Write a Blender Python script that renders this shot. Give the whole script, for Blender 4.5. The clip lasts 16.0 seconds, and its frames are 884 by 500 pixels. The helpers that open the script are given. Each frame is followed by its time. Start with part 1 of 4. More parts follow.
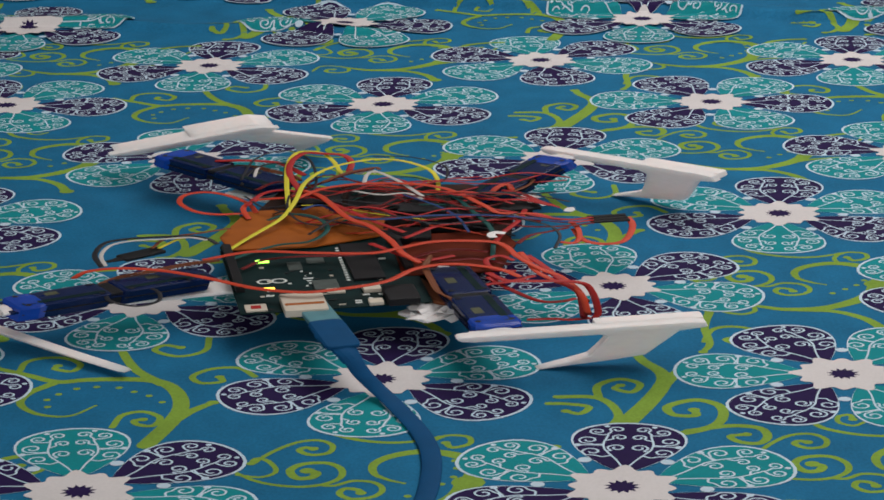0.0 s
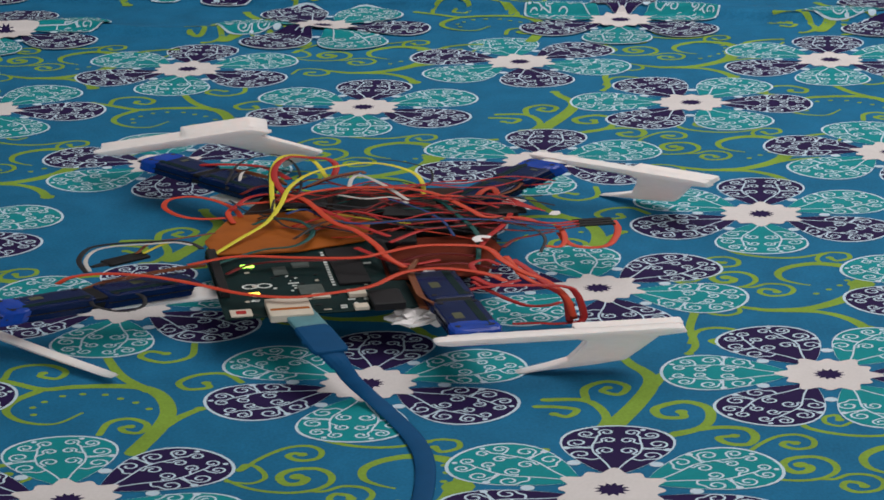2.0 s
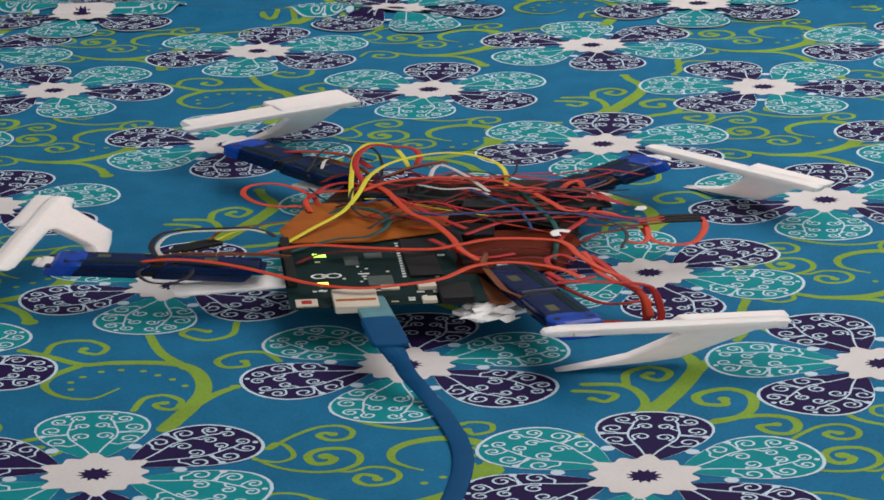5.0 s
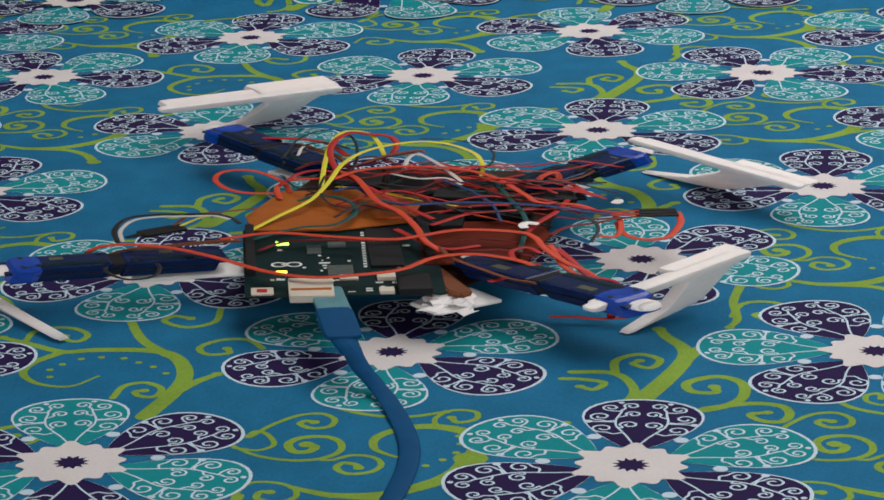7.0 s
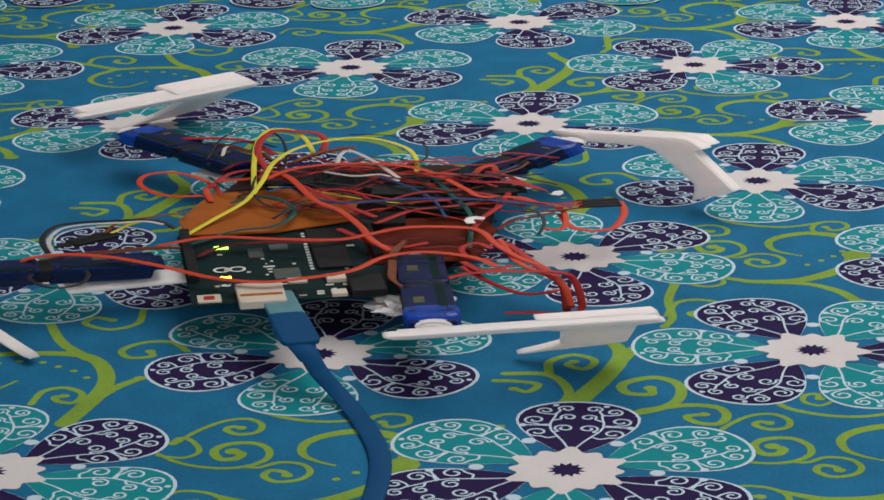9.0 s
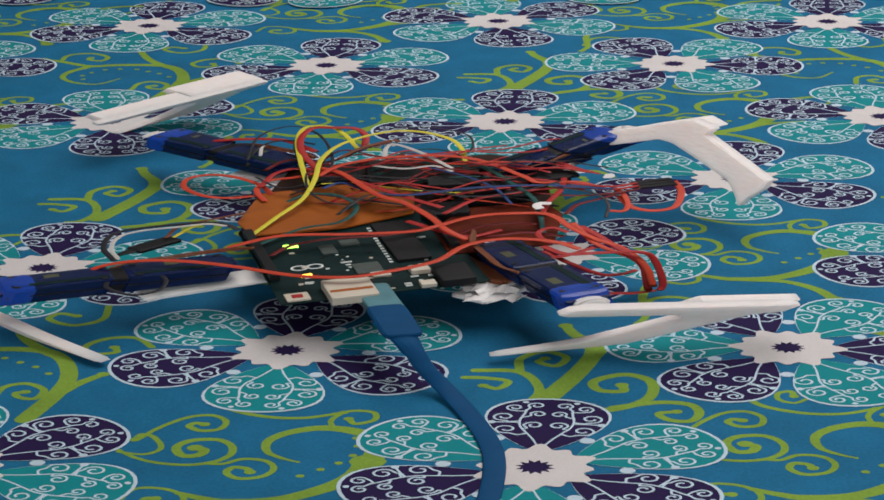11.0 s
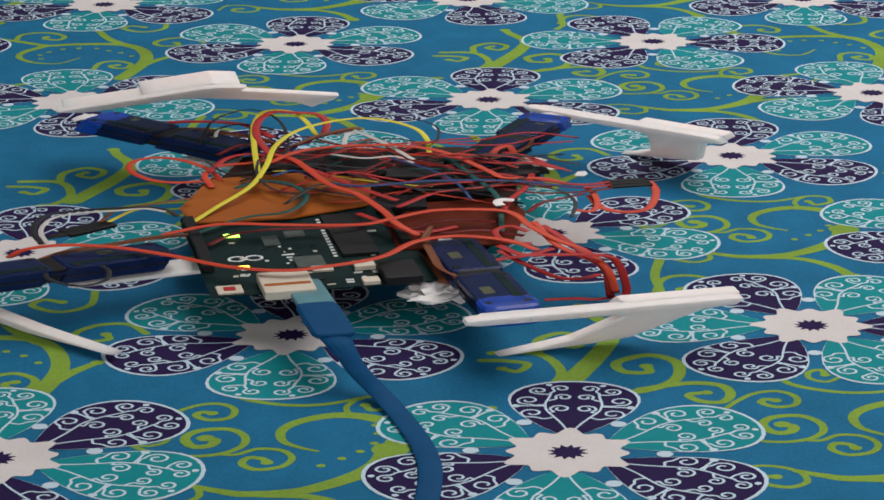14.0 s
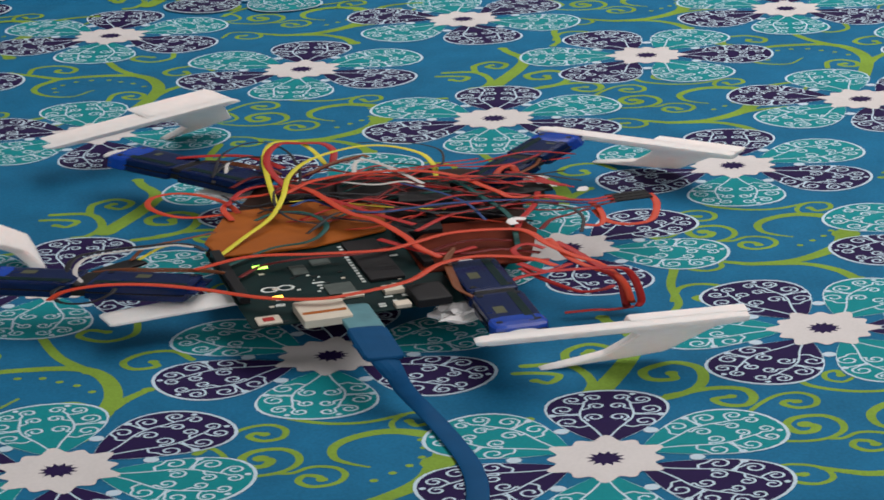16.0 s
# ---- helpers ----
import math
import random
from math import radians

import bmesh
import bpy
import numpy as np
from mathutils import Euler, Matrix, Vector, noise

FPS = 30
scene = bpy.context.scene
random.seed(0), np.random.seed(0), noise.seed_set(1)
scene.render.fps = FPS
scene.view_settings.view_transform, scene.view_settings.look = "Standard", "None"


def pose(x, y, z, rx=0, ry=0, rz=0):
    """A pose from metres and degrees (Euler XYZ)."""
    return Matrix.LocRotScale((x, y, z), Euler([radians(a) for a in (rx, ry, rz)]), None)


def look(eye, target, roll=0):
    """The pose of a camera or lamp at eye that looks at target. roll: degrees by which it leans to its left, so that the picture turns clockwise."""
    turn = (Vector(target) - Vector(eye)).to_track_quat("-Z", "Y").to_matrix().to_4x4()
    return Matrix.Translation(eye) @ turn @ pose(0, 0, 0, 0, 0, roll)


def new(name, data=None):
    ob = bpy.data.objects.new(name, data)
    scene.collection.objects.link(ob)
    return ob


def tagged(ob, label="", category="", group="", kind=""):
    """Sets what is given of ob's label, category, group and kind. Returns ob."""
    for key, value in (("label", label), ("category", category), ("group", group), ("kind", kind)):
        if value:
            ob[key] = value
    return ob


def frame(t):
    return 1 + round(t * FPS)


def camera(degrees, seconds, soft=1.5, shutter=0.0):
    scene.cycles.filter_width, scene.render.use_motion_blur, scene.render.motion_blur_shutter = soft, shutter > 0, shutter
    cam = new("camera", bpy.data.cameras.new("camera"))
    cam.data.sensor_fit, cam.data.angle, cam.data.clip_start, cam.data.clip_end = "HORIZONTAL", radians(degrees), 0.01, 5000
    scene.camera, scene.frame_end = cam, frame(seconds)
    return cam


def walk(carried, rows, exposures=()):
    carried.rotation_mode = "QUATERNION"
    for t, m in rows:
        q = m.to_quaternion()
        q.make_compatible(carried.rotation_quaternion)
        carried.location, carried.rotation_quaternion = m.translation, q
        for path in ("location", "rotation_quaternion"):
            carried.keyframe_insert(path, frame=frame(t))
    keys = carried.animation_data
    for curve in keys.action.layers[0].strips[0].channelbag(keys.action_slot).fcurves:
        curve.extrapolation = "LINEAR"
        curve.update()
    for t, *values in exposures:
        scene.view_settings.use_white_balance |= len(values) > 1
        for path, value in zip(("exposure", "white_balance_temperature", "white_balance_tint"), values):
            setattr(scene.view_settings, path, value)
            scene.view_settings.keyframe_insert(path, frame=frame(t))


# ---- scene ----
cam = camera(29.30, 16.0, soft=1.65, shutter=0.4)
# eye, point looked at, lean
PATH = [
    (0, (-0.0041, -0.6173, 0.2977), (0.0018, -0.0197, 0.0000), -0.47),
    (0.5, (-0.0067, -0.6160, 0.2980), (0.0002, -0.0182, 0.0000), -0.45),
    (1, (-0.0076, -0.6161, 0.2992), (0.0041, -0.0175, 0.0000), -0.54),
    (1.5, (-0.0081, -0.6185, 0.3017), (0.0031, -0.0154, 0.0000), -0.61),
    (2, (-0.0100, -0.6161, 0.2992), (0.0082, -0.0171, 0.0000), -0.38),
    (2.5, (-0.0067, -0.6103, 0.2931), (0.0092, -0.0221, 0.0000), -0.19),
    (3, (-0.0057, -0.6103, 0.2947), (0.0175, -0.0233, 0.0000), -0.08),
    (3.5, (0.0138, -0.6187, 0.2978), (-0.0262, -0.0266, 0.0000), -2.32),
    (4, (0.0182, -0.6165, 0.2956), (-0.0175, -0.0254, 0.0000), -1.97),
    (6.5, (0.0184, -0.6036, 0.2841), (-0.0081, -0.0422, 0.0000), -1.82),
    (7, (0.0271, -0.6021, 0.2819), (-0.0071, -0.0434, 0.0000), -1.99),
    (7.5, (0.0271, -0.6001, 0.2809), (0.0006, -0.0432, 0.0000), -1.73),
    (8, (0.0229, -0.5945, 0.2795), (0.0071, -0.0470, 0.0000), -1.31),
    (8.5, (0.0235, -0.5901, 0.2795), (0.0151, -0.0488, 0.0000), -1.11),
    (11, (0.0323, -0.5827, 0.2703), (0.0285, -0.0485, 0.0000), -0.64),
    (11.5, (0.0219, -0.5683, 0.2587), (0.0404, -0.0617, 0.0000), 0.53),
    (12, (0.0231, -0.5734, 0.2634), (0.0386, -0.0577, 0.0000), 0.05),
    (12.5, (0.0226, -0.5743, 0.2636), (0.0367, -0.0595, 0.0000), 0.15),
    (13, (0.0230, -0.5743, 0.2656), (0.0280, -0.0536, 0.0000), -0.77),
    (13.5, (0.0121, -0.5667, 0.2571), (0.0293, -0.0579, 0.0000), 0.11),
    (14, (-0.0027, -0.5623, 0.2529), (0.0282, -0.0634, 0.0000), 0.58),
    (14.5, (-0.0105, -0.5644, 0.2542), (0.0289, -0.0587, 0.0000), 0.54),
    (15, (-0.0062, -0.5652, 0.2528), (0.0280, -0.0594, 0.0000), 0.32),
    (15.5, (-0.0128, -0.5707, 0.2605), (0.0310, -0.0567, 0.0000), 0.01),
    (16, (-0.0261, -0.5796, 0.2698), (0.0214, -0.0489, 0.0000), -0.76),
]
# the film camera brightens its picture a little as it goes
walk(cam, [(t, look(eye, aim, roll)) for t, eye, aim, roll in PATH],
     exposures=[(0, 0.12), (2, 0.15), (4, 0.32), (7, 0.24), (11, 0.18), (13.5, 0.24), (16, 0.28)])

# ---- light: an unseen plain room with two added area lamps, overhead and behind the camera ----
world = bpy.data.worlds.new("room_air")
world.use_nodes = True
world.node_tree.nodes["Background"].inputs[0].default_value = (0.75, 0.85, 1.0, 1)
world.node_tree.nodes["Background"].inputs[1].default_value = 0.35
scene.world = world


def area_lamp(name, eye, aim, sx, sy, watts, colour):
    data = bpy.data.lights.new(name, "AREA")
    data.shape, data.size, data.size_y, data.energy, data.color = "RECTANGLE", sx, sy, watts, colour
    ob = new(name, data)
    ob.matrix_world = look(eye, aim)
    return ob


# added key lamp, hung well below the ceiling for falloff over the cloth
area_lamp("overhead_key_light", (0.36, 0.22, 0.80), (0.14, 0.12, 0), 1.2, 0.7, 7.6, (1.0, 0.94, 0.91))
# added low fill: brightens the legs' near faces while grazing the cloth
area_lamp("front_fill_light", (-0.15, -1.6, 0.36), (0.0, 0.0, 0.02), 1.8, 0.55, 8.5, (1.0, 0.96, 0.95))

# ---- materials ----


def material(name, colour, rough=0.6, metal=0.0, vary=0.12, grain=200.0, bump=0.0, emit=0.0, trans=0.0, coord="Object", spec=0.5):
    """Principled surface with variation at two scales and fine relief."""
    m = bpy.data.materials.new(name)
    m.use_nodes = True
    nt = m.node_tree
    b = nt.nodes["Principled BSDF"]
    b.inputs["Roughness"].default_value = rough
    b.inputs["Metallic"].default_value = metal
    b.inputs["Transmission Weight"].default_value = trans
    b.inputs["Specular IOR Level"].default_value = spec
    tc = nt.nodes.new("ShaderNodeTexCoord")
    if coord == "World":
        geo = nt.nodes.new("ShaderNodeNewGeometry")
        out = geo.outputs["Position"]
    else:
        out = tc.outputs[coord]
    fine = nt.nodes.new("ShaderNodeTexNoise")
    fine.inputs["Scale"].default_value = grain
    fine.inputs["Detail"].default_value = 3
    wide = nt.nodes.new("ShaderNodeTexNoise")
    wide.inputs["Scale"].default_value = grain * 0.07
    nt.links.new(out, fine.inputs["Vector"])
    nt.links.new(out, wide.inputs["Vector"])
    add = nt.nodes.new("ShaderNodeMath")
    add.operation = "ADD"
    nt.links.new(fine.outputs["Fac"], add.inputs[0])
    nt.links.new(wide.outputs["Fac"], add.inputs[1])
    span = nt.nodes.new("ShaderNodeMapRange")
    span.inputs["From Min"].default_value, span.inputs["From Max"].default_value = 0.6, 1.4
    span.inputs["To Min"].default_value, span.inputs["To Max"].default_value = 1 - vary, 1 + vary
    nt.links.new(add.outputs[0], span.inputs["Value"])
    mul = nt.nodes.new("ShaderNodeVectorMath")
    mul.operation = "SCALE"
    mul.inputs[0].default_value = colour
    nt.links.new(span.outputs[0], mul.inputs["Scale"])
    nt.links.new(mul.outputs[0], b.inputs["Base Color"])
    if bump:
        bn = nt.nodes.new("ShaderNodeBump")
        bn.inputs["Strength"].default_value = bump
        bn.inputs["Distance"].default_value = 0.0006
        nt.links.new(fine.outputs["Fac"], bn.inputs["Height"])
        nt.links.new(bn.outputs[0], b.inputs["Normal"])
    if emit:
        b.inputs["Emission Color"].default_value = (*colour, 1)
        b.inputs["Emission Strength"].default_value = emit
    return m


def cloth(name, colour, tint=0.1):
    """Printed cotton: weave grain, soft dye variation and shallow creases shared by cloth and print."""
    m = material(name, colour, rough=0.75, vary=tint, grain=900.0, coord="World", spec=0.13)
    nt = m.node_tree
    geo = nt.nodes.new("ShaderNodeNewGeometry")
    stretch = nt.nodes.new("ShaderNodeMapping")
    stretch.inputs["Scale"].default_value = (4.0, 16.0, 1.0)
    crease = nt.nodes.new("ShaderNodeTexNoise")
    crease.inputs["Scale"].default_value = 1.0
    crease.inputs["Detail"].default_value = 2
    bn = nt.nodes.new("ShaderNodeBump")
    bn.inputs["Strength"].default_value = 0.8
    bn.inputs["Distance"].default_value = 0.018
    nt.links.new(geo.outputs["Position"], stretch.inputs["Vector"])
    nt.links.new(stretch.outputs[0], crease.inputs["Vector"])
    nt.links.new(crease.outputs["Fac"], bn.inputs["Height"])
    nt.links.new(bn.outputs[0], nt.nodes["Principled BSDF"].inputs["Normal"])
    return m


BLUE = cloth("cotton_blue", (0.010, 0.135, 0.275), 0.2)
TEAL = cloth("print_teal", (0.006, 0.23, 0.26))
PURPLE = cloth("print_purple", (0.018, 0.008, 0.058))
PALE = cloth("print_pale", (0.64, 0.61, 0.61), 0.06)
LINE = cloth("print_line", (0.50, 0.64, 0.74), 0.06)
LIME = cloth("print_lime", (0.20, 0.33, 0.045), 0.2)
WALL = material("wall_paint", (0.72, 0.72, 0.70), 0.9, vary=0.04, grain=30)
WHITE_PLASTIC = material("white_printed_plastic", (0.88, 0.78, 0.76), 0.55, vary=0.05, grain=300, bump=0.25)
skin = WHITE_PLASTIC.node_tree.nodes["Principled BSDF"]
skin.inputs["Subsurface Weight"].default_value = 0.7
skin.inputs["Subsurface Radius"].default_value = (1.0, 0.8, 0.75)
skin.inputs["Subsurface Scale"].default_value = 0.005
SERVO_BLUE = material("servo_blue", (0.003, 0.012, 0.065), 0.24, vary=0.4, grain=160, spec=0.3)
SERVO_CAP = material("servo_cap_blue", (0.006, 0.050, 0.36), 0.22, vary=0.25, grain=120)
LABEL = material("servo_label", (0.075, 0.08, 0.045), 0.5, vary=0.4, grain=250, spec=0.18)
PCB = material("board_green", (0.002, 0.017, 0.018), 0.5, vary=0.35, grain=220, spec=0.12)
SILK = material("silkscreen", (0.70, 0.74, 0.72), 0.6)
BLACK = material("black_plastic", (0.012, 0.012, 0.014), 0.4, spec=0.18)
METAL = material("nickel", (0.60, 0.54, 0.45), 0.5, 0.3, vary=0.1)
# brown board with the shade it lies in put into its colour
SHADED_BOARD = material("shaded_board", (0.030, 0.010, 0.006), 0.55, vary=0.4, grain=90, spec=0.18)
RED_BOARD = material("red_brown_board", (0.10, 0.015, 0.006), 0.6, vary=0.45, grain=90, spec=0.08)
BROWN = material("brown_board", (0.33, 0.088, 0.010), 0.5, vary=0.3, grain=90, bump=0.2, spec=0.18)
RED_WIRE = material("wire_red", (0.36, 0.018, 0.018), 0.45, spec=0.22, vary=0.1)
ORANGE_WIRE = material("wire_orange", (0.52, 0.052, 0.022), 0.45, spec=0.22, vary=0.1)
DARK_RED = material("wire_dark_red", (0.13, 0.008, 0.009), 0.4, spec=0.18)
YELLOW_WIRE = material("wire_yellow", (0.62, 0.56, 0.04), 0.45, spec=0.22)
GREEN_WIRE = material("wire_green", (0.004, 0.065, 0.06), 0.45, spec=0.22)
BLUE_WIRE = material("wire_blue", (0.012, 0.04, 0.15), 0.45, spec=0.22)
GREY_WIRE = material("wire_grey", (0.50, 0.48, 0.46), 0.45)
BLACK_WIRE = material("wire_black", (0.02, 0.02, 0.025), 0.4, spec=0.18)
BROWN_WIRE = material("wire_brown", (0.16, 0.05, 0.02), 0.45, spec=0.22)
USB_BLUE = material("usb_cable_blue", (0.003, 0.060, 0.165), 0.65, vary=0.15, grain=120, spec=0.12)
USB_CLEAR = material("usb_boot_pale", (0.09, 0.23, 0.27), 0.3, vary=0.3)
LED_GREEN = material("led_green", (0.45, 1.0, 0.10), emit=3.0)
LED_AMBER = material("led_amber", (1.0, 0.55, 0.06), emit=3.5)
SMD_GREY = material("surface_chip_grey", (0.085, 0.105, 0.10), 0.55, vary=0.3, grain=300, spec=0.15)
PAPER = material("paper_tape", (0.74, 0.72, 0.72), 0.7, vary=0.08)

# ---- structure ----


def mesh_ob(name, bm, mats, parent=None, label="", smooth=False):
    me = bpy.data.meshes.new(name)
    bm.to_mesh(me)
    bm.free()
    for m in mats if isinstance(mats, (list, tuple)) else [mats]:
        me.materials.append(m)
    if smooth:
        for p in me.polygons:
            p.use_smooth = True
    ob = new(name, me)
    ob.parent = parent
    if label:
        ob["label"] = label
    return ob


def part(name, bm, mats, parent, label="", smooth=False):
    return mesh_ob(name, bm, mats, parent, label, smooth)


def box(bm, x0, y0, z0, x1, y1, z1, bevel=0.0, m=None, mat=0):
    """A bevelled box added to bm."""
    r = bmesh.ops.create_cube(bm, size=1)
    vs = r["verts"]
    for v in vs:
        v.co = Vector(((x0 + x1) / 2 + v.co.x * (x1 - x0), (y0 + y1) / 2 + v.co.y * (y1 - y0), (z0 + z1) / 2 + v.co.z * (z1 - z0)))
    fs = {f for v in vs for f in v.link_faces}
    if bevel:
        es = list({e for v in vs for e in v.link_edges})
        r = bmesh.ops.bevel(bm, geom=es, offset=bevel, segments=2, affect="EDGES", profile=0.6)
        fs = {f for f in fs if f.is_valid} | set(r["faces"])
        vs = list({v for f in fs for v in f.verts})
    for f in fs:
        f.material_index = mat
    if m is not None:
        bmesh.ops.transform(bm, matrix=m, verts=vs)
    return vs


def cyl(bm, p, axis, r, h, n=16, r2=None, mat=0):
    """A closed cylinder from p along axis."""
    q = Vector(axis).normalized().to_track_quat("Z", "Y").to_matrix().to_4x4()
    g = bmesh.ops.create_cone(bm, cap_ends=True, segments=n, radius1=r, radius2=r if r2 is None else r2, depth=h,
                              matrix=Matrix.Translation(Vector(p)) @ q @ Matrix.Translation((0, 0, h / 2)))
    for f in {f for v in g["verts"] for f in v.link_faces}:
        f.material_index = mat
    return g["verts"]


def spline(pts, steps=6):
    """Catmull-Rom through the points."""
    p = [Vector(q) for q in pts]
    p = [p[0] * 2 - p[1]] + p + [p[-1] * 2 - p[-2]]
    out = []
    for a, b, c, d in zip(p, p[1:], p[2:], p[3:]):
        for k in range(steps):
            t = k / steps
            out.append(0.5 * ((2 * b) + (c - a) * t + (2 * a - 5 * b + 4 * c - d) * t * t + (3 * b - a - 3 * c + d) * t ** 3))
    out.append(p[-2])
    return out


def tube(bm, pts, r, n=8, steps=6, mat=0):
    """A round wire through the points."""
    c = spline(pts, steps)
    rings = []
    for i, p in enumerate(c):
        d = (c[min(i + 1, len(c) - 1)] - c[max(i - 1, 0)]).normalized()
        u = d.cross(Vector((0, 0, 1)))
        u = u.normalized() if u.length > 1e-4 else Vector((1, 0, 0))
        w = u.cross(d)
        rr = r(i / (len(c) - 1)) if callable(r) else r
        rings.append([bm.verts.new(p + (u * math.cos(k * math.tau / n) + w * math.sin(k * math.tau / n)) * rr) for k in range(n)])
    for a, b in zip(rings, rings[1:]):
        for k in range(n):
            bm.faces.new((a[k], a[(k + 1) % n], b[(k + 1) % n], b[k])).material_index = mat
    bm.faces.new(rings[0][::-1]).material_index = mat
    bm.faces.new(rings[-1]).material_index = mat


def plain_box(name, x0, y0, z0, x1, y1, z1, mat, label, category):
    bm = bmesh.new()
    box(bm, x0, y0, z0, x1, y1, z1)
    return tagged(mesh_ob(name, bm, mat), label, category, kind="structure")


plain_box("wall_north", -1.9, 1.6, -0.5, 1.9, 1.7, 1.6, WALL, "plain off-white painted room wall behind the bed", "wall")
plain_box("wall_south", -1.9, -1.8, -0.5, 1.9, -1.7, 1.6, WALL, "plain off-white painted room wall", "wall")
plain_box("wall_west", -2.0, -1.8, -0.5, -1.9, 1.7, 1.6, WALL, "plain off-white painted room wall", "wall")
plain_box("wall_east", 1.9, -1.8, -0.5, 2.0, 1.7, 1.6, WALL, "plain off-white painted room wall", "wall")
plain_box("ceiling", -2.0, -1.8, 1.6, 2.0, 1.7, 1.7, WALL, "plain white painted room ceiling", "ceiling")
plain_box("floor", -2.0, -1.8, -0.6, 2.0, 1.7, -0.5, WALL, "plain pale room floor under the bed", "floor")
bm = bmesh.new()
box(bm, -1.15, -0.85, -0.30, 1.15, 1.15, -0.012, 0.03)
tagged(mesh_ob("mattress", bm, WALL), "thick pale mattress under the printed bedsheet", "mattress")

# ---- the bedsheet and its print ----
UX, UY = 0.055, 0.0347      # metres of cloth for one flower radius, across and away
FOLD_Y = 7.15 * UY          # where the cloth starts to be rucked up


def ridge(d, high, front, back):
    """A pleat: steep towards the near side, sinking slowly behind."""
    if d < -front or d > back:
        return 0.0
    if d < 0:
        k = 1 + d / front
        return high * k * k * (3 - 2 * k)
    k = 1 - d / back
    return high * k * k


def lift(x, y):
    """Height of the cloth: flat where the robot walks, rucked into low pleats further back."""
    left = max(0.0, min(1.0, (0.0 - x) / 0.06))
    a = ridge(y - (0.260 - 0.1 * (x + 0.235) + 0.003 * math.sin(x * 60)), 0.0042, 0.005, 0.022) * left
    b = ridge(y - (0.293 - 0.14 * (x + 0.069) + 0.003 * math.sin(x * 47 + 1)), 0.0055, 0.005, 0.04)
    c = ridge(y - (0.335 - 0.05 * x), 0.005, 0.006, 0.05)
    return (a + b + c) * max(0.0, min(1.0, (0.52 - abs(x)) / 0.06))


bm = bmesh.new()
NX = 460
ys = [-0.85, -0.5, -0.2, 0.0, 0.15] + [0.2 + 0.002 * k for k in range(100)] + [0.4, 0.6, 0.85, 1.15]
grid = [[bm.verts.new((-1.15 + 2.3 * i / NX, y, lift(-1.15 + 2.3 * i / NX, y))) for i in range(NX + 1)] for y in ys]
for r0, r1 in zip(grid, grid[1:]):
    for i in range(NX):
        bm.faces.new((r0[i], r0[i + 1], r1[i + 1], r1[i]))
sheet = mesh_ob("bedsheet", bm, BLUE, smooth=True)
tagged(sheet, "blue cotton bedsheet printed with purple and teal flowers and lime scrolls", "bedsheet")
mod = sheet.modifiers.new("thickness", "SOLIDIFY")
mod.thickness, mod.offset = 0.0012, -1


class Print:
    """Flat printed shapes in flower radii, gathered into one mesh with material slots."""

    def __init__(self):
        self.bm = bmesh.new()
        self.count = 0

    def level(self):
        return (self.count % 40) * 4e-7

    def fill(self, pts, layer, mat):
        self.count += 1
        try:
            f = self.bm.faces.new([self.bm.verts.new((x, y, layer * 2.2e-5 + self.level())) for x, y in pts])
            f.material_index = mat
        except ValueError:
            pass

    def ribbon(self, pts, w, layer, mat, steps=5, taper=False):
        self.count += 1
        c = spline([(x, y, 0) for x, y in pts], steps)
        w0, w1 = w if isinstance(w, tuple) else (w, w)
        last = None
        for i, p in enumerate(c):
            d = c[min(i + 1, len(c) - 1)] - c[max(i - 1, 0)]
            n = Vector((-d.y, d.x, 0))
            n = n.normalized() if n.length > 1e-9 else Vector((0, 1, 0))
            k = i / (len(c) - 1)
            h = (w0 + (w1 - w0) * k) / 2
            pair = [self.bm.verts.new((*(p + n * h).xy, layer * 2.2e-5 + self.level())), self.bm.verts.new((*(p - n * h).xy, layer * 2.2e-5 + self.level()))]
            if last:
                f = self.bm.faces.new((last[1], pair[1], pair[0], last[0]))
                f.material_index = mat
            last = pair

    def dot(self, x, y, r, layer, mat, n=10):
        self.fill([(x + r * math.cos(k * math.tau / n), y + r * math.sin(k * math.tau / n)) for k in range(n)], layer, mat)


def petal(grow, n=34):
    out = []
    for k in range(n):
        a = math.tau * k / n
        s = (1 - math.cos(a)) / 2
        out.append((0.20 + (0.84 + grow) * s, (0.425 + grow) * math.sin(a) * max(s, 0.02) ** 0.50))
    return out


def turned(pts, a, flip=1):
    c, s = math.cos(a), math.sin(a)
    return [(x * c - y * flip * s, x * s + y * flip * c) for x, y in pts]


def curl(cx, cy, r, a0, turns, n=9):
    """A spiral that ends at its heart."""
    return [(cx + r * (1 - 0.72 * k / n) * math.cos(a0 + turns * math.tau * k / n), cy + r * (1 - 0.72 * k / n) * math.sin(a0 + turns * math.tau * k / n)) for k in range(n + 1)]


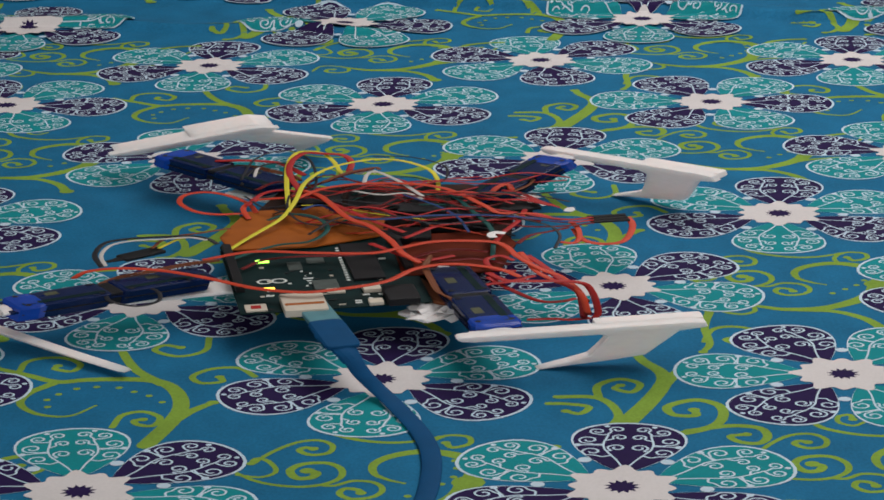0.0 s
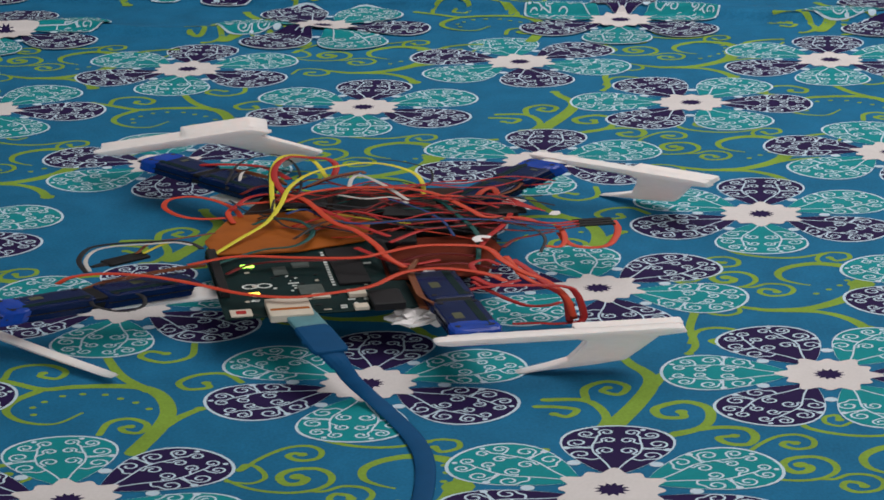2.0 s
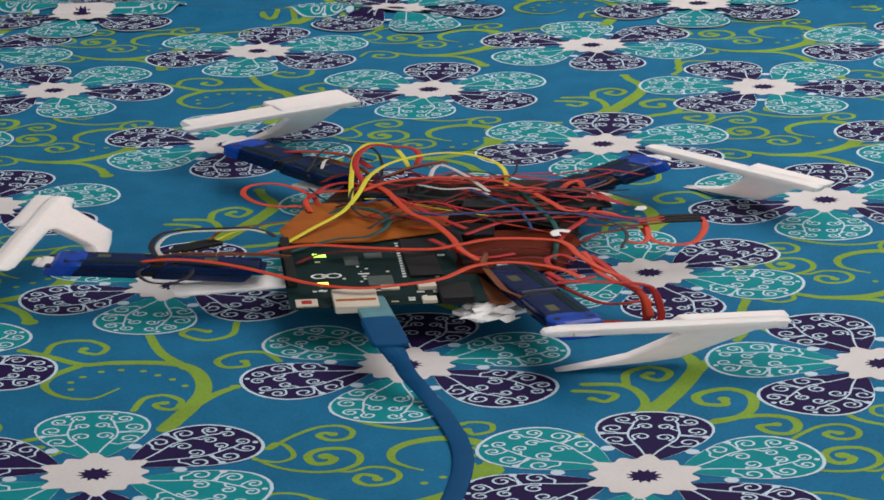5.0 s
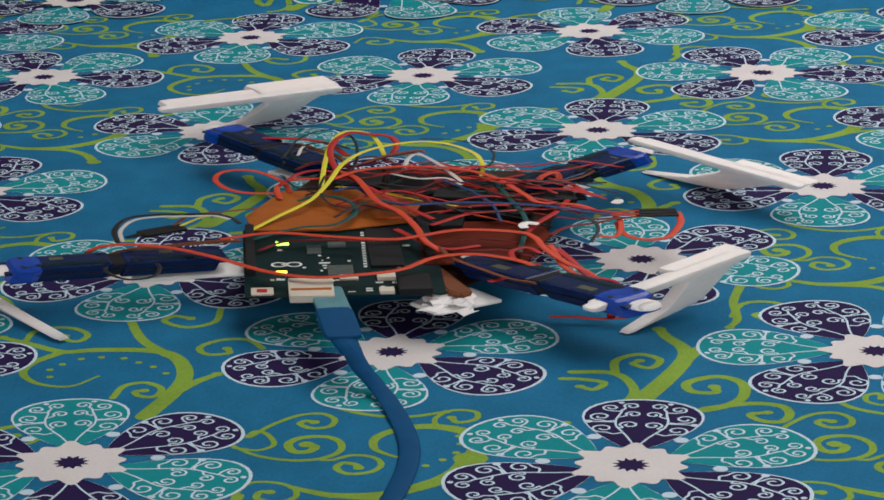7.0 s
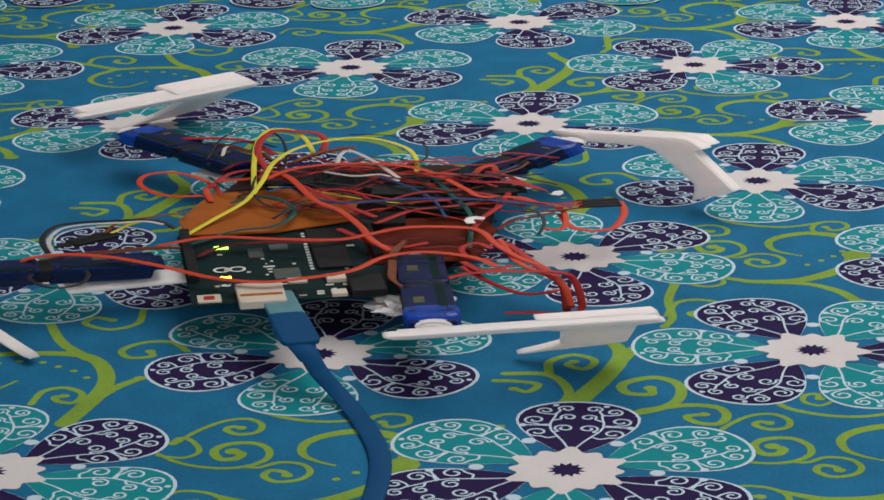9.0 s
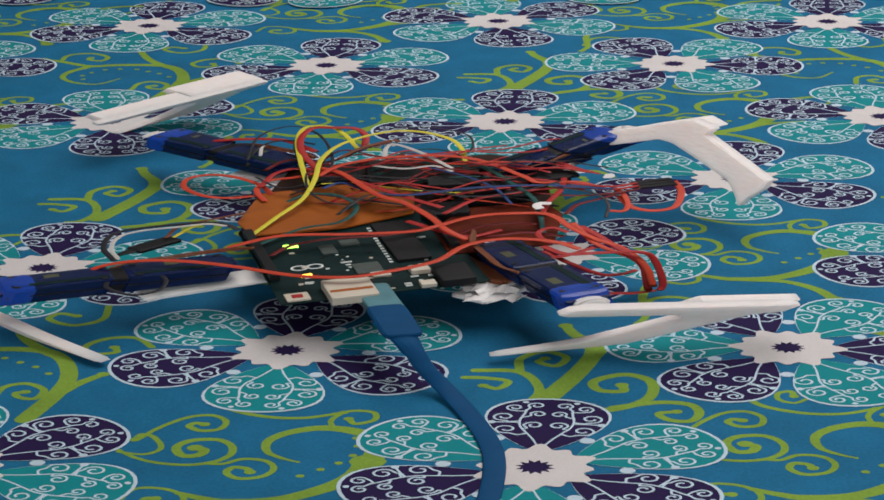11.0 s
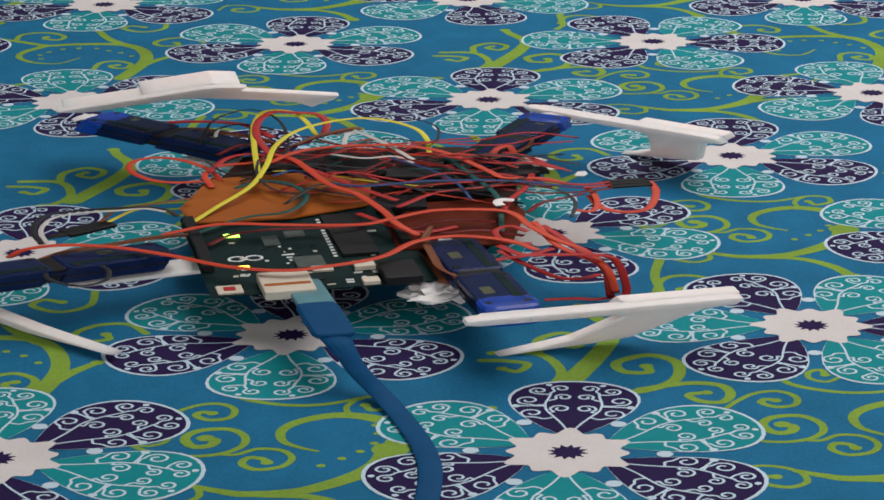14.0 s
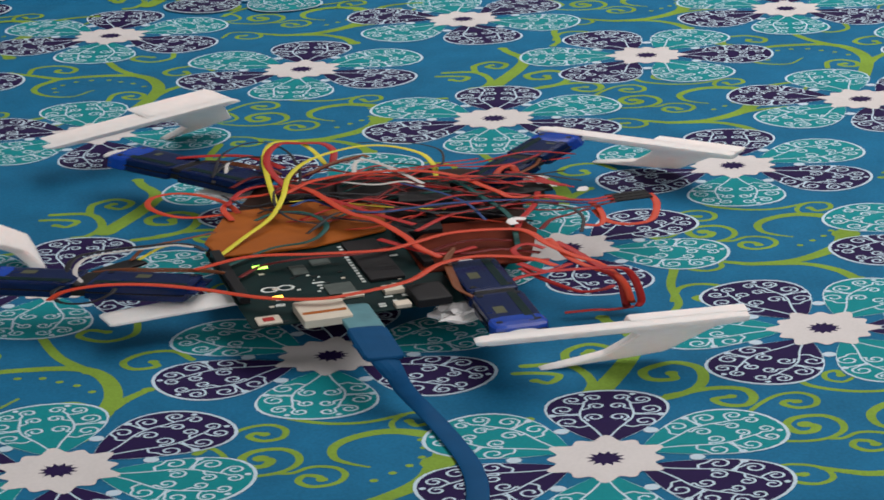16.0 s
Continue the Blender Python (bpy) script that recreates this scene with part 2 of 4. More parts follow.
def printed_petal(a, order):
    """One petal with its pale outline, paired scrolls and a knob beside it."""
    p = Print()
    p.fill(turned(petal(0.020), a), 2 + 0.15 * order, 0)
    p.fill(turned(petal(0.0), a), 3 + 0.15 * order, 1)
    w = 0.014
    for side in (1, -1):
        p.ribbon(turned([(0.32, 0.02), (0.42, 0.055), (0.52, 0.10), (0.60, 0.135), (0.70, 0.145), (0.80, 0.13), (0.87, 0.125)], a, side), (0.012, w), 4.5, 0)
        p.ribbon(turned([(0.50, 0.09), (0.47, 0.14)] + curl(0.555, 0.205, 0.068, 3.5, -1.25), a, side), w, 4.5, 0, 3)
        p.ribbon(turned([(0.57, 0.12)] + curl(0.625, 0.065, 0.058, 2.6, -1.3), a, side), w, 4.5, 0, 3)
        p.ribbon(turned([(0.68, 0.145), (0.67, 0.20)] + curl(0.745, 0.235, 0.066, 3.4, -1.3), a, side), w, 4.5, 0, 3)
        p.ribbon(turned([(0.74, 0.14)] + curl(0.80, 0.055, 0.048, 2.2, -1.25), a, side), w, 4.5, 0, 3)
        p.ribbon(turned([(0.84, 0.125), (0.84, 0.17)] + curl(0.895, 0.19, 0.052, 3.3, -1.3), a, side), w, 4.5, 0, 3)
        p.ribbon(turned([(0.86, 0.125)] + curl(0.935, 0.075, 0.05, 2.4, -1.25), a, side), w, 4.5, 0, 3)
        p.ribbon(turned([(0.66, 0.145), (0.66, 0.22), (0.655, 0.285)], a, side), w, 4.5, 0, 3)
        p.dot(*turned([(0.655, 0.295)], a, side)[0], 0.024, 4.7, 0)
        p.dot(*turned([(0.985, 0.14)], a, side)[0], 0.018, 4.7, 0)
    p.dot(*turned([(0.475, 0)], a + math.pi / 6)[0], 0.042, 5, 0)
    bmesh.ops.scale(p.bm, vec=(UX, UY, 1), verts=p.bm.verts)
    return p.bm


def printed_rosette(turn):
    p = Print()
    n = 96
    rim = [0.295 + 0.030 * math.cos(12 * t) + 0.020 * math.cos(6 * t) for t in (math.tau * k / n for k in range(n))]
    p.fill([(r * math.cos(math.tau * k / n + turn), r * math.sin(math.tau * k / n + turn)) for k, r in enumerate(rim)], 6, 0)
    n = 24
    p.fill([((0.105 if k % 2 else 0.068) * math.cos(math.tau * k / n), (0.105 if k % 2 else 0.068) * math.sin(math.tau * k / n)) for k in range(n)], 7, 1)
    bmesh.ops.scale(p.bm, vec=(UX, UY, 1), verts=p.bm.verts)
    return p.bm


def drape(bm, x, y):
    """Cuts a printed shape finely and lays it over the pleats."""
    lo, hi = min(v.co.y for v in bm.verts), max(v.co.y for v in bm.verts)
    k = math.ceil((lo + y) / 0.002)
    while k * 0.002 < hi + y:
        bmesh.ops.bisect_plane(bm, geom=bm.verts[:] + bm.edges[:] + bm.faces[:], plane_co=(0, k * 0.002 - y, 0), plane_no=(0, 1, 0))
        k += 1
    lo, hi = min(v.co.x for v in bm.verts), max(v.co.x for v in bm.verts)
    k = math.ceil((lo + x) / 0.005)
    while k * 0.005 < hi + x:
        bmesh.ops.bisect_plane(bm, geom=bm.verts[:] + bm.edges[:] + bm.faces[:], plane_co=(k * 0.005 - x, 0, 0), plane_no=(1, 0, 0))
        k += 1
    bmesh.ops.triangulate(bm, faces=bm.faces[:])
    for v in bm.verts:
        v.co.z = v.co.z * 9 + lift(v.co.x + x, v.co.y + y) + 0.0003
    return bm


TURNS = {"a": radians(83), "b": radians(113), "c": radians(39)}
shared = {}
SLIP = {      # how far the cloth is pulled, flower by flower
    (-1, 0): (-0.13, 0.04), (0, 0): (0.03, -0.00), (1, 1): (0.03, 0.05), (0, 2): (0.23, 0.13), (1, 3): (0.08, 0.08),
    (0, 5): (-0.04, 0.05), (1, 5): (-0.07, 0.00), (-1, 6): (-0.15, -0.18), (0, 6): (0.03, -0.11), (1, 6): (0.02, -0.25),
    (-1, 5): (-0.44, 0.18), (0, 7): (-0.45, -0.35), (0, 1): (0.03, 0.07), (0, 4): (0.02, -0.06), (1, 7): (-0.41, -0.26),
    (-1, 3): (-0.40, 0.10), (-1, 2): (-0.10, -0.10), (-1, 4): (-0.10, 0.05), (-1, 1): (-0.30, 0.05), (-2, 5): (-0.45, 0.15),
    (-1, 7): (-0.65, -0.33), (2, 7): (-0.40, -0.26), (-2, 7): (-0.45, -0.33),
}


def printed(name, key, make, mats, parent, x, y, far):
    """A printed piece; alike pieces on the flat cloth share one mesh."""
    if far:
        return mesh_ob(name, drape(make(), x, y), mats, parent)
    if key not in shared:
        ob = mesh_ob(name, make(), mats, parent)
        shared[key] = ob.data
        return ob
    ob = new(name, shared[key])
    ob.parent = parent
    return ob


for j in range(-2, 11):
    for i in range(-5, 6):
        sx, sy = SLIP.get((i, j), (0, 0))
        x = (2.88 * i + (0.97 if j % 2 == 0 else -0.40) + sx) * UX
        y = (-5.33 + 1.845 * j + sy) * UY
        if abs(x) > (0.57 if j > 6 else 0.42):
            continue
        kind = "a" if (i + j // 2) % 2 == 0 else ("b" if j % 2 else "c")
        far = y > FOLD_Y - 0.04
        rosette = printed("printed_flower", kind, lambda: printed_rosette(TURNS[kind]), [PALE, PURPLE], sheet, x, y, far)
        rosette.location = (x, y, 0.0001)
        if (i, j) == (-1, 0):
            pulled = rosette
        for k in range(6):
            printed("petal", (kind, k), lambda: printed_petal(TURNS[kind] + k * math.pi / 3, k), [LINE, TEAL if k % 2 else PURPLE], rosette, x, y, far)

# the same flowers over the rest of the sheet, in one sheet of print
rest = Print()
for j in range(-10, 22):
    for i in range(-8, 9):
        x = 2.88 * i + (0.97 if j % 2 == 0 else -0.40)
        y = -5.33 + 1.845 * j
        if abs(x * UX) > 1.08 or (abs(x * UX) <= 0.42 and -2 <= j <= 10) or (abs(x * UX) <= 0.57 and 7 <= j <= 10) or y * UY > 1.09:
            continue
        kind = "a" if (i + j // 2) % 2 == 0 else ("b" if j % 2 else "c")
        for k in range(6):
            a = TURNS[kind] + k * math.pi / 3
            rest.fill([(u + x, v + y) for u, v in turned(petal(0.020, 20), a)], 2 + 0.15 * k, 0)
            rest.fill([(u + x, v + y) for u, v in turned(petal(0.0, 20), a)], 3 + 0.15 * k, 2 if k % 2 else 3)
            for side in (1, -1):
                rest.ribbon([(u + x, v + y) for u, v in turned([(0.32, 0.02), (0.52, 0.10), (0.70, 0.145), (0.87, 0.125)], a, side)], 0.018, 4.5, 0, 2)
                rest.ribbon([(u + x, v + y) for u, v in turned(curl(0.62, 0.21, 0.08, 3.5, -1.2, 6), a, side)], 0.018, 4.5, 0, 1)
        rest.dot(x, y, 0.31, 6, 1, 24)
        rest.dot(x, y, 0.09, 7, 3, 12)
bmesh.ops.scale(rest.bm, vec=(UX, UY, 1), verts=rest.bm.verts)
print_rest = mesh_ob("flower_print", rest.bm, [LINE, PALE, TEAL, PURPLE], sheet)
print_rest.location.z = 0.0001
tagged(print_rest, "purple and teal printed flowers", kind="stuff")

# lime scrolls: tendrils of the wide repeat, and sprays that recur beside every flower of the odd rows
tendrils, sprays = [], []


def tendril(start, end, *way):
    tendrils.append((start, end, way))


def spray(start, end, *way):
    sprays.append((start, end, way))


tendril(0.130, 0.060, (-1.73, -4.55), (-1.61, -4.12), (-1.58, -3.84), (-1.64, -3.57), (-1.76, -3.40), (-1.94, -3.35), (-2.20, -3.35), (-2.39, -3.38), (-2.61, -3.23), (-2.81, -3.10))
tendril(0.090, 0.050, (-1.73, -3.45), (-1.92, -3.16), (-2.05, -2.76), (-2.12, -2.46))
tendril(0.100, 0.060, (-1.59, -4.10), (-1.51, -3.96), (-1.39, -3.81))
tendril(0.080, 0.020, (-2.40, -3.40), (-2.54, -3.60), (-2.56, -3.80), (-2.43, -3.98), (-2.24, -4.02), (-2.10, -3.84))
tendril(0.050, 0.050, (-1.96, -4.23), (-1.92, -4.02), (-1.80, -3.96), (-1.69, -4.07), (-1.72, -4.21), (-1.81, -4.19), (-1.84, -4.12), (-1.79, -4.10))
tendril(0.050, 0.050, (-2.65, -3.16), (-2.63, -2.99), (-2.53, -2.91), (-2.39, -2.92), (-2.28, -3.05), (-2.32, -3.18), (-2.43, -3.13), (-2.42, -3.07))
tendril(0.050, 0.050, (-1.50, -2.53), (-1.51, -2.80), (-1.67, -2.91), (-1.83, -2.79), (-1.78, -2.68), (-1.67, -2.73))
tendril(0.050, 0.050, (-1.16, -3.33), (-1.27, -3.16), (-1.44, -3.17), (-1.55, -3.31), (-1.49, -3.44), (-1.36, -3.42), (-1.38, -3.33))
tendril(0.150, 0.070, (1.09, -4.29), (1.27, -3.88), (1.38, -3.55), (1.38, -3.35), (1.29, -3.14), (1.25, -2.99))
tendril(0.120, 0.060, (1.36, -3.61), (1.48, -3.36), (1.60, -3.19))
tendril(0.070, 0.050, (1.81, -2.09), (1.74, -2.44), (1.74, -2.79), (1.68, -2.96))
tendril(0.050, 0.050, (1.71, -2.75), (1.78, -2.51), (1.91, -2.44), (2.05, -2.52), (2.05, -2.75), (1.92, -2.80), (1.85, -2.71), (1.94, -2.66))
tendril(0.070, 0.060, (0.71, -3.79), (0.92, -3.80), (1.02, -3.92), (1.06, -4.15), (0.99, -4.33), (0.90, -4.38))
tendril(0.060, 0.050, (0.96, -3.81), (0.97, -3.59), (1.11, -3.47), (1.23, -3.57), (1.17, -3.72), (1.07, -3.65), (1.11, -3.59))
tendril(0.060, 0.050, (0.65, -3.91), (0.76, -3.92), (0.89, -3.98), (0.83, -4.10), (0.75, -4.05))
tendril(0.080, 0.060, (1.29, -4.50), (1.48, -4.44), (1.63, -4.32), (1.69, -4.14), (1.67, -3.97), (1.54, -3.88), (1.37, -3.99), (1.39, -4.14), (1.52, -4.16), (1.52, -4.06))
tendril(0.070, 0.050, (1.45, -4.43), (1.70, -4.35), (1.87, -4.39), (1.91, -4.53), (1.85, -4.65), (1.74, -4.63), (1.69, -4.53), (1.79, -4.50))
spray(0.050, 0.150, (-0.40, -2.17), (-0.28, -2.24), (-0.15, -2.29), (0.10, -2.27), (0.33, -2.12), (0.47, -1.95), (0.54, -1.74))
spray(0.150, 0.020, (0.51, -1.87), (0.58, -1.61), (0.57, -1.42), (0.48, -1.30), (0.30, -1.23), (0.12, -1.29), (0.01, -1.42), (0.01, -1.58), (0.09, -1.68), (0.18, -1.74))
spray(0.080, 0.050, (0.55, -1.70), (0.62, -1.45), (0.74, -1.27), (0.92, -1.19), (1.06, -1.18))
spray(0.070, 0.040, (0.39, -2.08), (0.56, -2.01), (0.75, -1.97))
spray(0.060, 0.090, (-0.08, -2.31), (0.16, -2.35), (0.33, -2.51), (0.42, -2.72))
spray(0.035, 0.050, (1.06, -1.31), (0.96, -1.49), (0.84, -1.54), (0.79, -1.44), (0.86, -1.37))
spray(0.035, 0.045, (0.34, -1.24), (0.33, -1.10), (0.42, -0.97), (0.55, -0.99), (0.56, -1.11), (0.46, -1.17), (0.42, -1.09))
spray(0.035, 0.050, (-0.30, -1.75), (-0.21, -1.76), (-0.11, -1.69), (0.01, -1.72), (0.06, -1.83), (0.01, -1.94), (-0.11, -1.97), (-0.18, -1.89), (-0.15, -1.81), (-0.08, -1.83), (-0.06, -1.88))
spray(0.030, 0.070, (-0.79, -1.52), (-0.67, -1.66), (-0.54, -1.74), (-0.39, -1.77), (-0.26, -1.73), (-0.18, -1.63), (-0.18, -1.50), (-0.26, -1.40), (-0.40, -1.41), (-0.47, -1.51), (-0.43, -1.63), (-0.35, -1.63), (-0.32, -1.56), (-0.37, -1.52))
spray(0.035, 0.050, (-0.68, -1.38), (-0.59, -1.21), (-0.45, -1.05), (-0.32, -1.02), (-0.24, -1.11), (-0.26, -1.23), (-0.36, -1.26), (-0.43, -1.19), (-0.40, -1.14), (-0.35, -1.16))
spray(0.030, 0.045, (-0.77, -1.57), (-0.63, -1.61), (-0.55, -1.52), (-0.60, -1.36), (-0.67, -1.31), (-0.70, -1.39))
spray(0.050, 0.040, (-0.30, -0.76), (-0.22, -0.93), (-0.02, -1.05), (0.19, -1.07), (0.39, -0.99))
spray(0.030, 0.045, (0.04, -0.82), (-0.04, -0.89), (-0.12, -0.83), (-0.11, -0.73), (-0.04, -0.70), (-0.03, -0.78))
spray(0.030, 0.050, (-0.70, -2.30), (-0.63, -2.11), (-0.50, -2.10), (-0.39, -2.18), (-0.37, -2.31), (-0.46, -2.38), (-0.57, -2.33), (-0.56, -2.24), (-0.51, -2.24))
DOTS = ((-1.7, -3.79), (-1.79, -3.67), (-1.89, -3.59), (-1.99, -3.51), (-2.13, -3.49), (-2.25, -3.52), (-2.35, -3.62), (-2.41, -3.72), (-2.39, -3.85))


SEEDS = ((0.20, -1.94), (0.30, -1.85), (0.39, -1.76), (0.46, -1.65), (0.48, -1.51), (0.47, -1.39), (0.41, -1.28), (0.32, -1.23))


def scroll_print(rest=False):
    """The lime scrolls of the cloth, repeat by repeat, in one sheet of print: its middle, or the rest."""
    p = Print()

    def wanted(x, y):
        x, y = x * UX, y * UY
        middle = abs(x) < (0.58 if y > 0.20 else 0.45) and -0.42 < y < 0.47
        return middle if not rest else not middle and abs(x) < 1.06 and -0.78 < y < 1.08

    def lay(ways, seeds, ox, oy):
        for w0, w1, way in ways:
            if wanted(way[0][0] + ox, way[0][1] + oy):
                p.ribbon([(x + ox, y + oy) for x, y in way], (w0 * 0.9, w1 * 0.9), 0, 0, 2 if rest else 6)
                p.dot(way[-1][0] + ox, way[-1][1] + oy, w1 * 0.66, 0.6, 0)
                p.dot(way[0][0] + ox, way[0][1] + oy, w0 * 0.45, 0.6, 0)
        for x, y in seeds:
            if wanted(x + ox, y + oy):
                p.dot(x + ox, y + oy, 0.024, 0, 0, 8)

    for j in range(-5, 10):
        for i in range(-5, 5):
            lay(tendrils, DOTS, 5.76 * i + 2.88 * (j % 2), 3.69 * j)
    for j in range(-9, 22, 2):
        for i in range(-8, 9):
            lay(sprays, SEEDS, 2.88 * i - 0.40, -5.33 + 1.845 * j)
    bmesh.ops.scale(p.bm, vec=(UX, UY, 1), verts=p.bm.verts)
    if rest:
        return p.bm
    for k in range(math.ceil((FOLD_Y - 0.06) / 0.002), 236):
        geom = [f for f in p.bm.faces if abs(f.calc_center_median().y - k * 0.002) < 0.02]
        if geom:
            geom = geom + list({e for f in geom for e in f.edges}) + list({v for f in geom for v in f.verts})
            bmesh.ops.bisect_plane(p.bm, geom=geom, plane_co=(0, k * 0.002, 0), plane_no=(0, 1, 0))
    for v in p.bm.verts:
        z = lift(v.co.x, v.co.y)
        v.co.z += z + (0.0002 if v.co.y > FOLD_Y - 0.03 else 0)
    return p.bm


scrolls = mesh_ob("scroll_print", scroll_print(), LIME, sheet)
scrolls.location.z = 0.00005
tagged(scrolls, "lime green printed scrolls", kind="stuff")
scrolls = mesh_ob("scroll_print", scroll_print(True), LIME, sheet)
scrolls.location.z = 0.00005
tagged(scrolls, "lime green printed scrolls", kind="stuff")

# ---- the walking robot: built in millimetres, low and wide ----
MM = 0.001
SQUAT = (1.279, 0.807, 0.2546)
robot = new("quadruped_robot")
robot.scale = SQUAT
tagged(robot, "four-legged walking robot with blue servos, white legs and tangled wires", "robot")


def mm(bm):
    bmesh.ops.scale(bm, vec=(MM, MM, MM), verts=bm.verts)
    return bm


def slab(bm, outline, z0, z1, m=None, mat=0, bevel=0.0):
    """A flat piece of the given outline between two heights."""
    vs = [bm.verts.new((x, y, z0)) for x, y in outline]
    f = bm.faces.new(vs)
    r = bmesh.ops.extrude_face_region(bm, geom=[f])
    top = [v for v in r["geom"] if isinstance(v, bmesh.types.BMVert)]
    bmesh.ops.translate(bm, vec=(0, 0, z1 - z0), verts=top)
    fs = {f for v in vs + top for f in v.link_faces}
    bmesh.ops.recalc_face_normals(bm, faces=list(fs))
    if bevel:
        es = [e for e in {e for v in top for e in v.link_edges}]
        bmesh.ops.bevel(bm, geom=es, offset=bevel, segments=2, affect="EDGES")
    for f in bm.faces:
        if f.material_index == 0:
            f.material_index = mat
    if m is not None:
        bmesh.ops.transform(bm, matrix=m, verts=bm.verts)


# chassis: two brown boards with cut corners, and pale brackets for the hips
# the large lower plate carries its shade in a darkened brown
bm = bmesh.new()
slab(bm, [(-31, -12), (-36, 4), (-30, 30), (-20, 66), (0, 72), (40, 70), (54, 60), (52, 20), (50, -8), (36, -40), (25, -56), (-18, -58), (-30, -40)], 46, 49, bevel=0.5)
part("chassis_plate", mm(bm), SHADED_BOARD, robot, "brown chassis board coloured dark for the shade on it")
bm = bmesh.new()
slab(bm, [(-32, -8), (-36, 6), (-29, 34), (-6, 38), (14, 30), (12, 4), (-8, -6)], 60, 62, bevel=0.4)
part("upper_plate", mm(bm), BROWN, robot)
bm = bmesh.new()
slab(bm, [(18, -36), (46, -34), (52, -6), (48, 8), (26, 6), (16, -12)], 58, 60, bevel=0.4)
part("upper_plate", mm(bm), RED_BOARD, robot, "red-brown upper board")
for x0, y0, x1, y1, z1 in ((2, 36, 30, 60, 62), (24, 12, 46, 34, 64), (-14, 44, 0, 62, 60), (14, -2, 27, 10, 66)):
    bm = bmesh.new()
    box(bm, x0, y0, 49, x1, y1, z1, 1.2)
    part("driver_module", mm(bm), BLACK, robot, "black module under the wires")
for a, b, w in (((-62, -42), (-30, -32), 5), ((20, -66), (36, -52), 6), ((40, 40), (56, 58), 5), ((-16, 58), (-34, 74), 5)):
    bm = bmesh.new()
    d = Vector(b) - Vector(a)
    n = Vector((-d.y, d.x)).normalized() * w
    slab(bm, [tuple(Vector(a) + n), tuple(Vector(a) - n), tuple(Vector(b) - n * 1.2), tuple(Vector(b) + n * 1.2)], 40, 44, bevel=0.6)
    part("hip_bracket", mm(bm), WHITE_PLASTIC, robot, "pale plastic bracket")

# controller board with its sockets, chips and lights
BOARD = pose(-4.9, -31, 0, 0, 0, 8)
bm = bmesh.new()
slab(bm, [(-26.7, -34), (26.7, -34), (26.7, 30), (23, 34.3), (-20, 34.3), (-26.7, 29)], 56.4, 58, BOARD)
board = part("controller_board", mm(bm), PCB, robot, "dark green controller board")


def on_board(name, boxes, mat, label="", bevel=0.3):
    bm = bmesh.new()
    for x0, y0, x1, y1, z0, z1 in boxes:
        box(bm, x0, y0, z0, x1, y1, z1, bevel)
    bmesh.ops.transform(bm, matrix=BOARD, verts=bm.verts)
    return part(name, mm(bm), mat, board, label)


on_board("usb_socket", [(-15, -40, -3, -24, 58, 69)], METAL, "metal usb socket", 0.8)
on_board("socket_tongue", [(-14.4, -35.2, -3.6, -33.4, 69, 69.3)], BROWN, "brown strip across the socket")
on_board("power_jack", [(14, -36, 23, -22, 58, 69)], BLACK, "black barrel socket", 1.0)
on_board("pin_header", [(-26, -14, -23.4, 30, 58, 67)], BLACK, "black pin header")
on_board("pin_header", [(23.4, -4, 26, 30, 58, 67)], BLACK, "black pin header")
on_board("microcontroller_chip", [(8, -10, 17, 26, 58, 62)], BLACK, "long black chip")
on_board("reset_button", [(-25, -33, -19, -27, 58, 60.5)], METAL, "small metal push button")
on_board("button_cap", [(-23.4, -31.4, -20.6, -28.6, 60.5, 61.3)], RED_WIRE, "dull red button cap", 0.3)
on_board("voltage_regulator", [(-4, -17, 3, -8, 58, 60.5)], SMD_GREY, "grey surface chip", 0.3)
on_board("surface_chip", [(-9, 4, -5, 12, 58, 59.6)], SMD_GREY, "grey surface chip", 0.2)
on_board("surface_chip", [(-3, 10, 2, 15, 58, 59.6)], SMD_GREY, "grey surface chip", 0.2)
on_board("crystal", [(-1, -21, 4, -17, 58, 61)], METAL)
on_board("capacitor", [(9, -22, 14, -17, 58, 64)], METAL)
on_board("capacitor", [(9, -34, 13, -30, 58, 63)], METAL)
on_board("power_light", [(-17.6, 13.6, -13.8, 16.4, 58, 59.0)], LED_GREEN, "lit yellow-green light", 0.1)
on_board("signal_light", [(-18.0, -13.6, -15.0, -11.3, 58, 59.0)], LED_AMBER, "lit amber light", 0.1)
random.seed(4)
for k in range(58):
    x, y = random.uniform(-20, 22), random.uniform(-33, 12 if k < 30 else -18)
    if -16 < x < -2 and y < -22:
        continue
    s, l = random.uniform(0.7, 1.4), random.uniform(0.7, 2.2)
    on_board("chip_resistor", [(x, y, x + l, y + s, 58, 58.7)], random.choice((SILK, METAL, BLACK, SILK)), bevel=0.0)
bm = bmesh.new()
for cx in (-17.0, -12.9):
    for k in range(20):
        a0, a1 = math.tau * k / 20, math.tau * (k + 1) / 20
        q = [bm.verts.new((cx + r * math.cos(a), -5 + r * 1.0 * math.sin(a), 58.1)) for r, a in ((2.3, a0), (2.3, a1), (1.6, a1), (1.6, a0))]
        bm.faces.new(q)
bmesh.ops.transform(bm, matrix=BOARD, verts=bm.verts)
part("printed_emblem", mm(bm), SILK, board, "pale double ring print")
bm = bmesh.new()
for k in range(14):
    box(bm, 6.0 + 0.05 * k, -9 + 2.5 * k, 58, 7.0 + 0.05 * k, -7.9 + 2.5 * k, 58.4)
for k in range(7):
    box(bm, -6 + 1.1 * (k % 3), -12 + 2.4 * k, 58, -5.2 + 2.2 * (k % 2), -11 + 2.4 * k, 58.15)
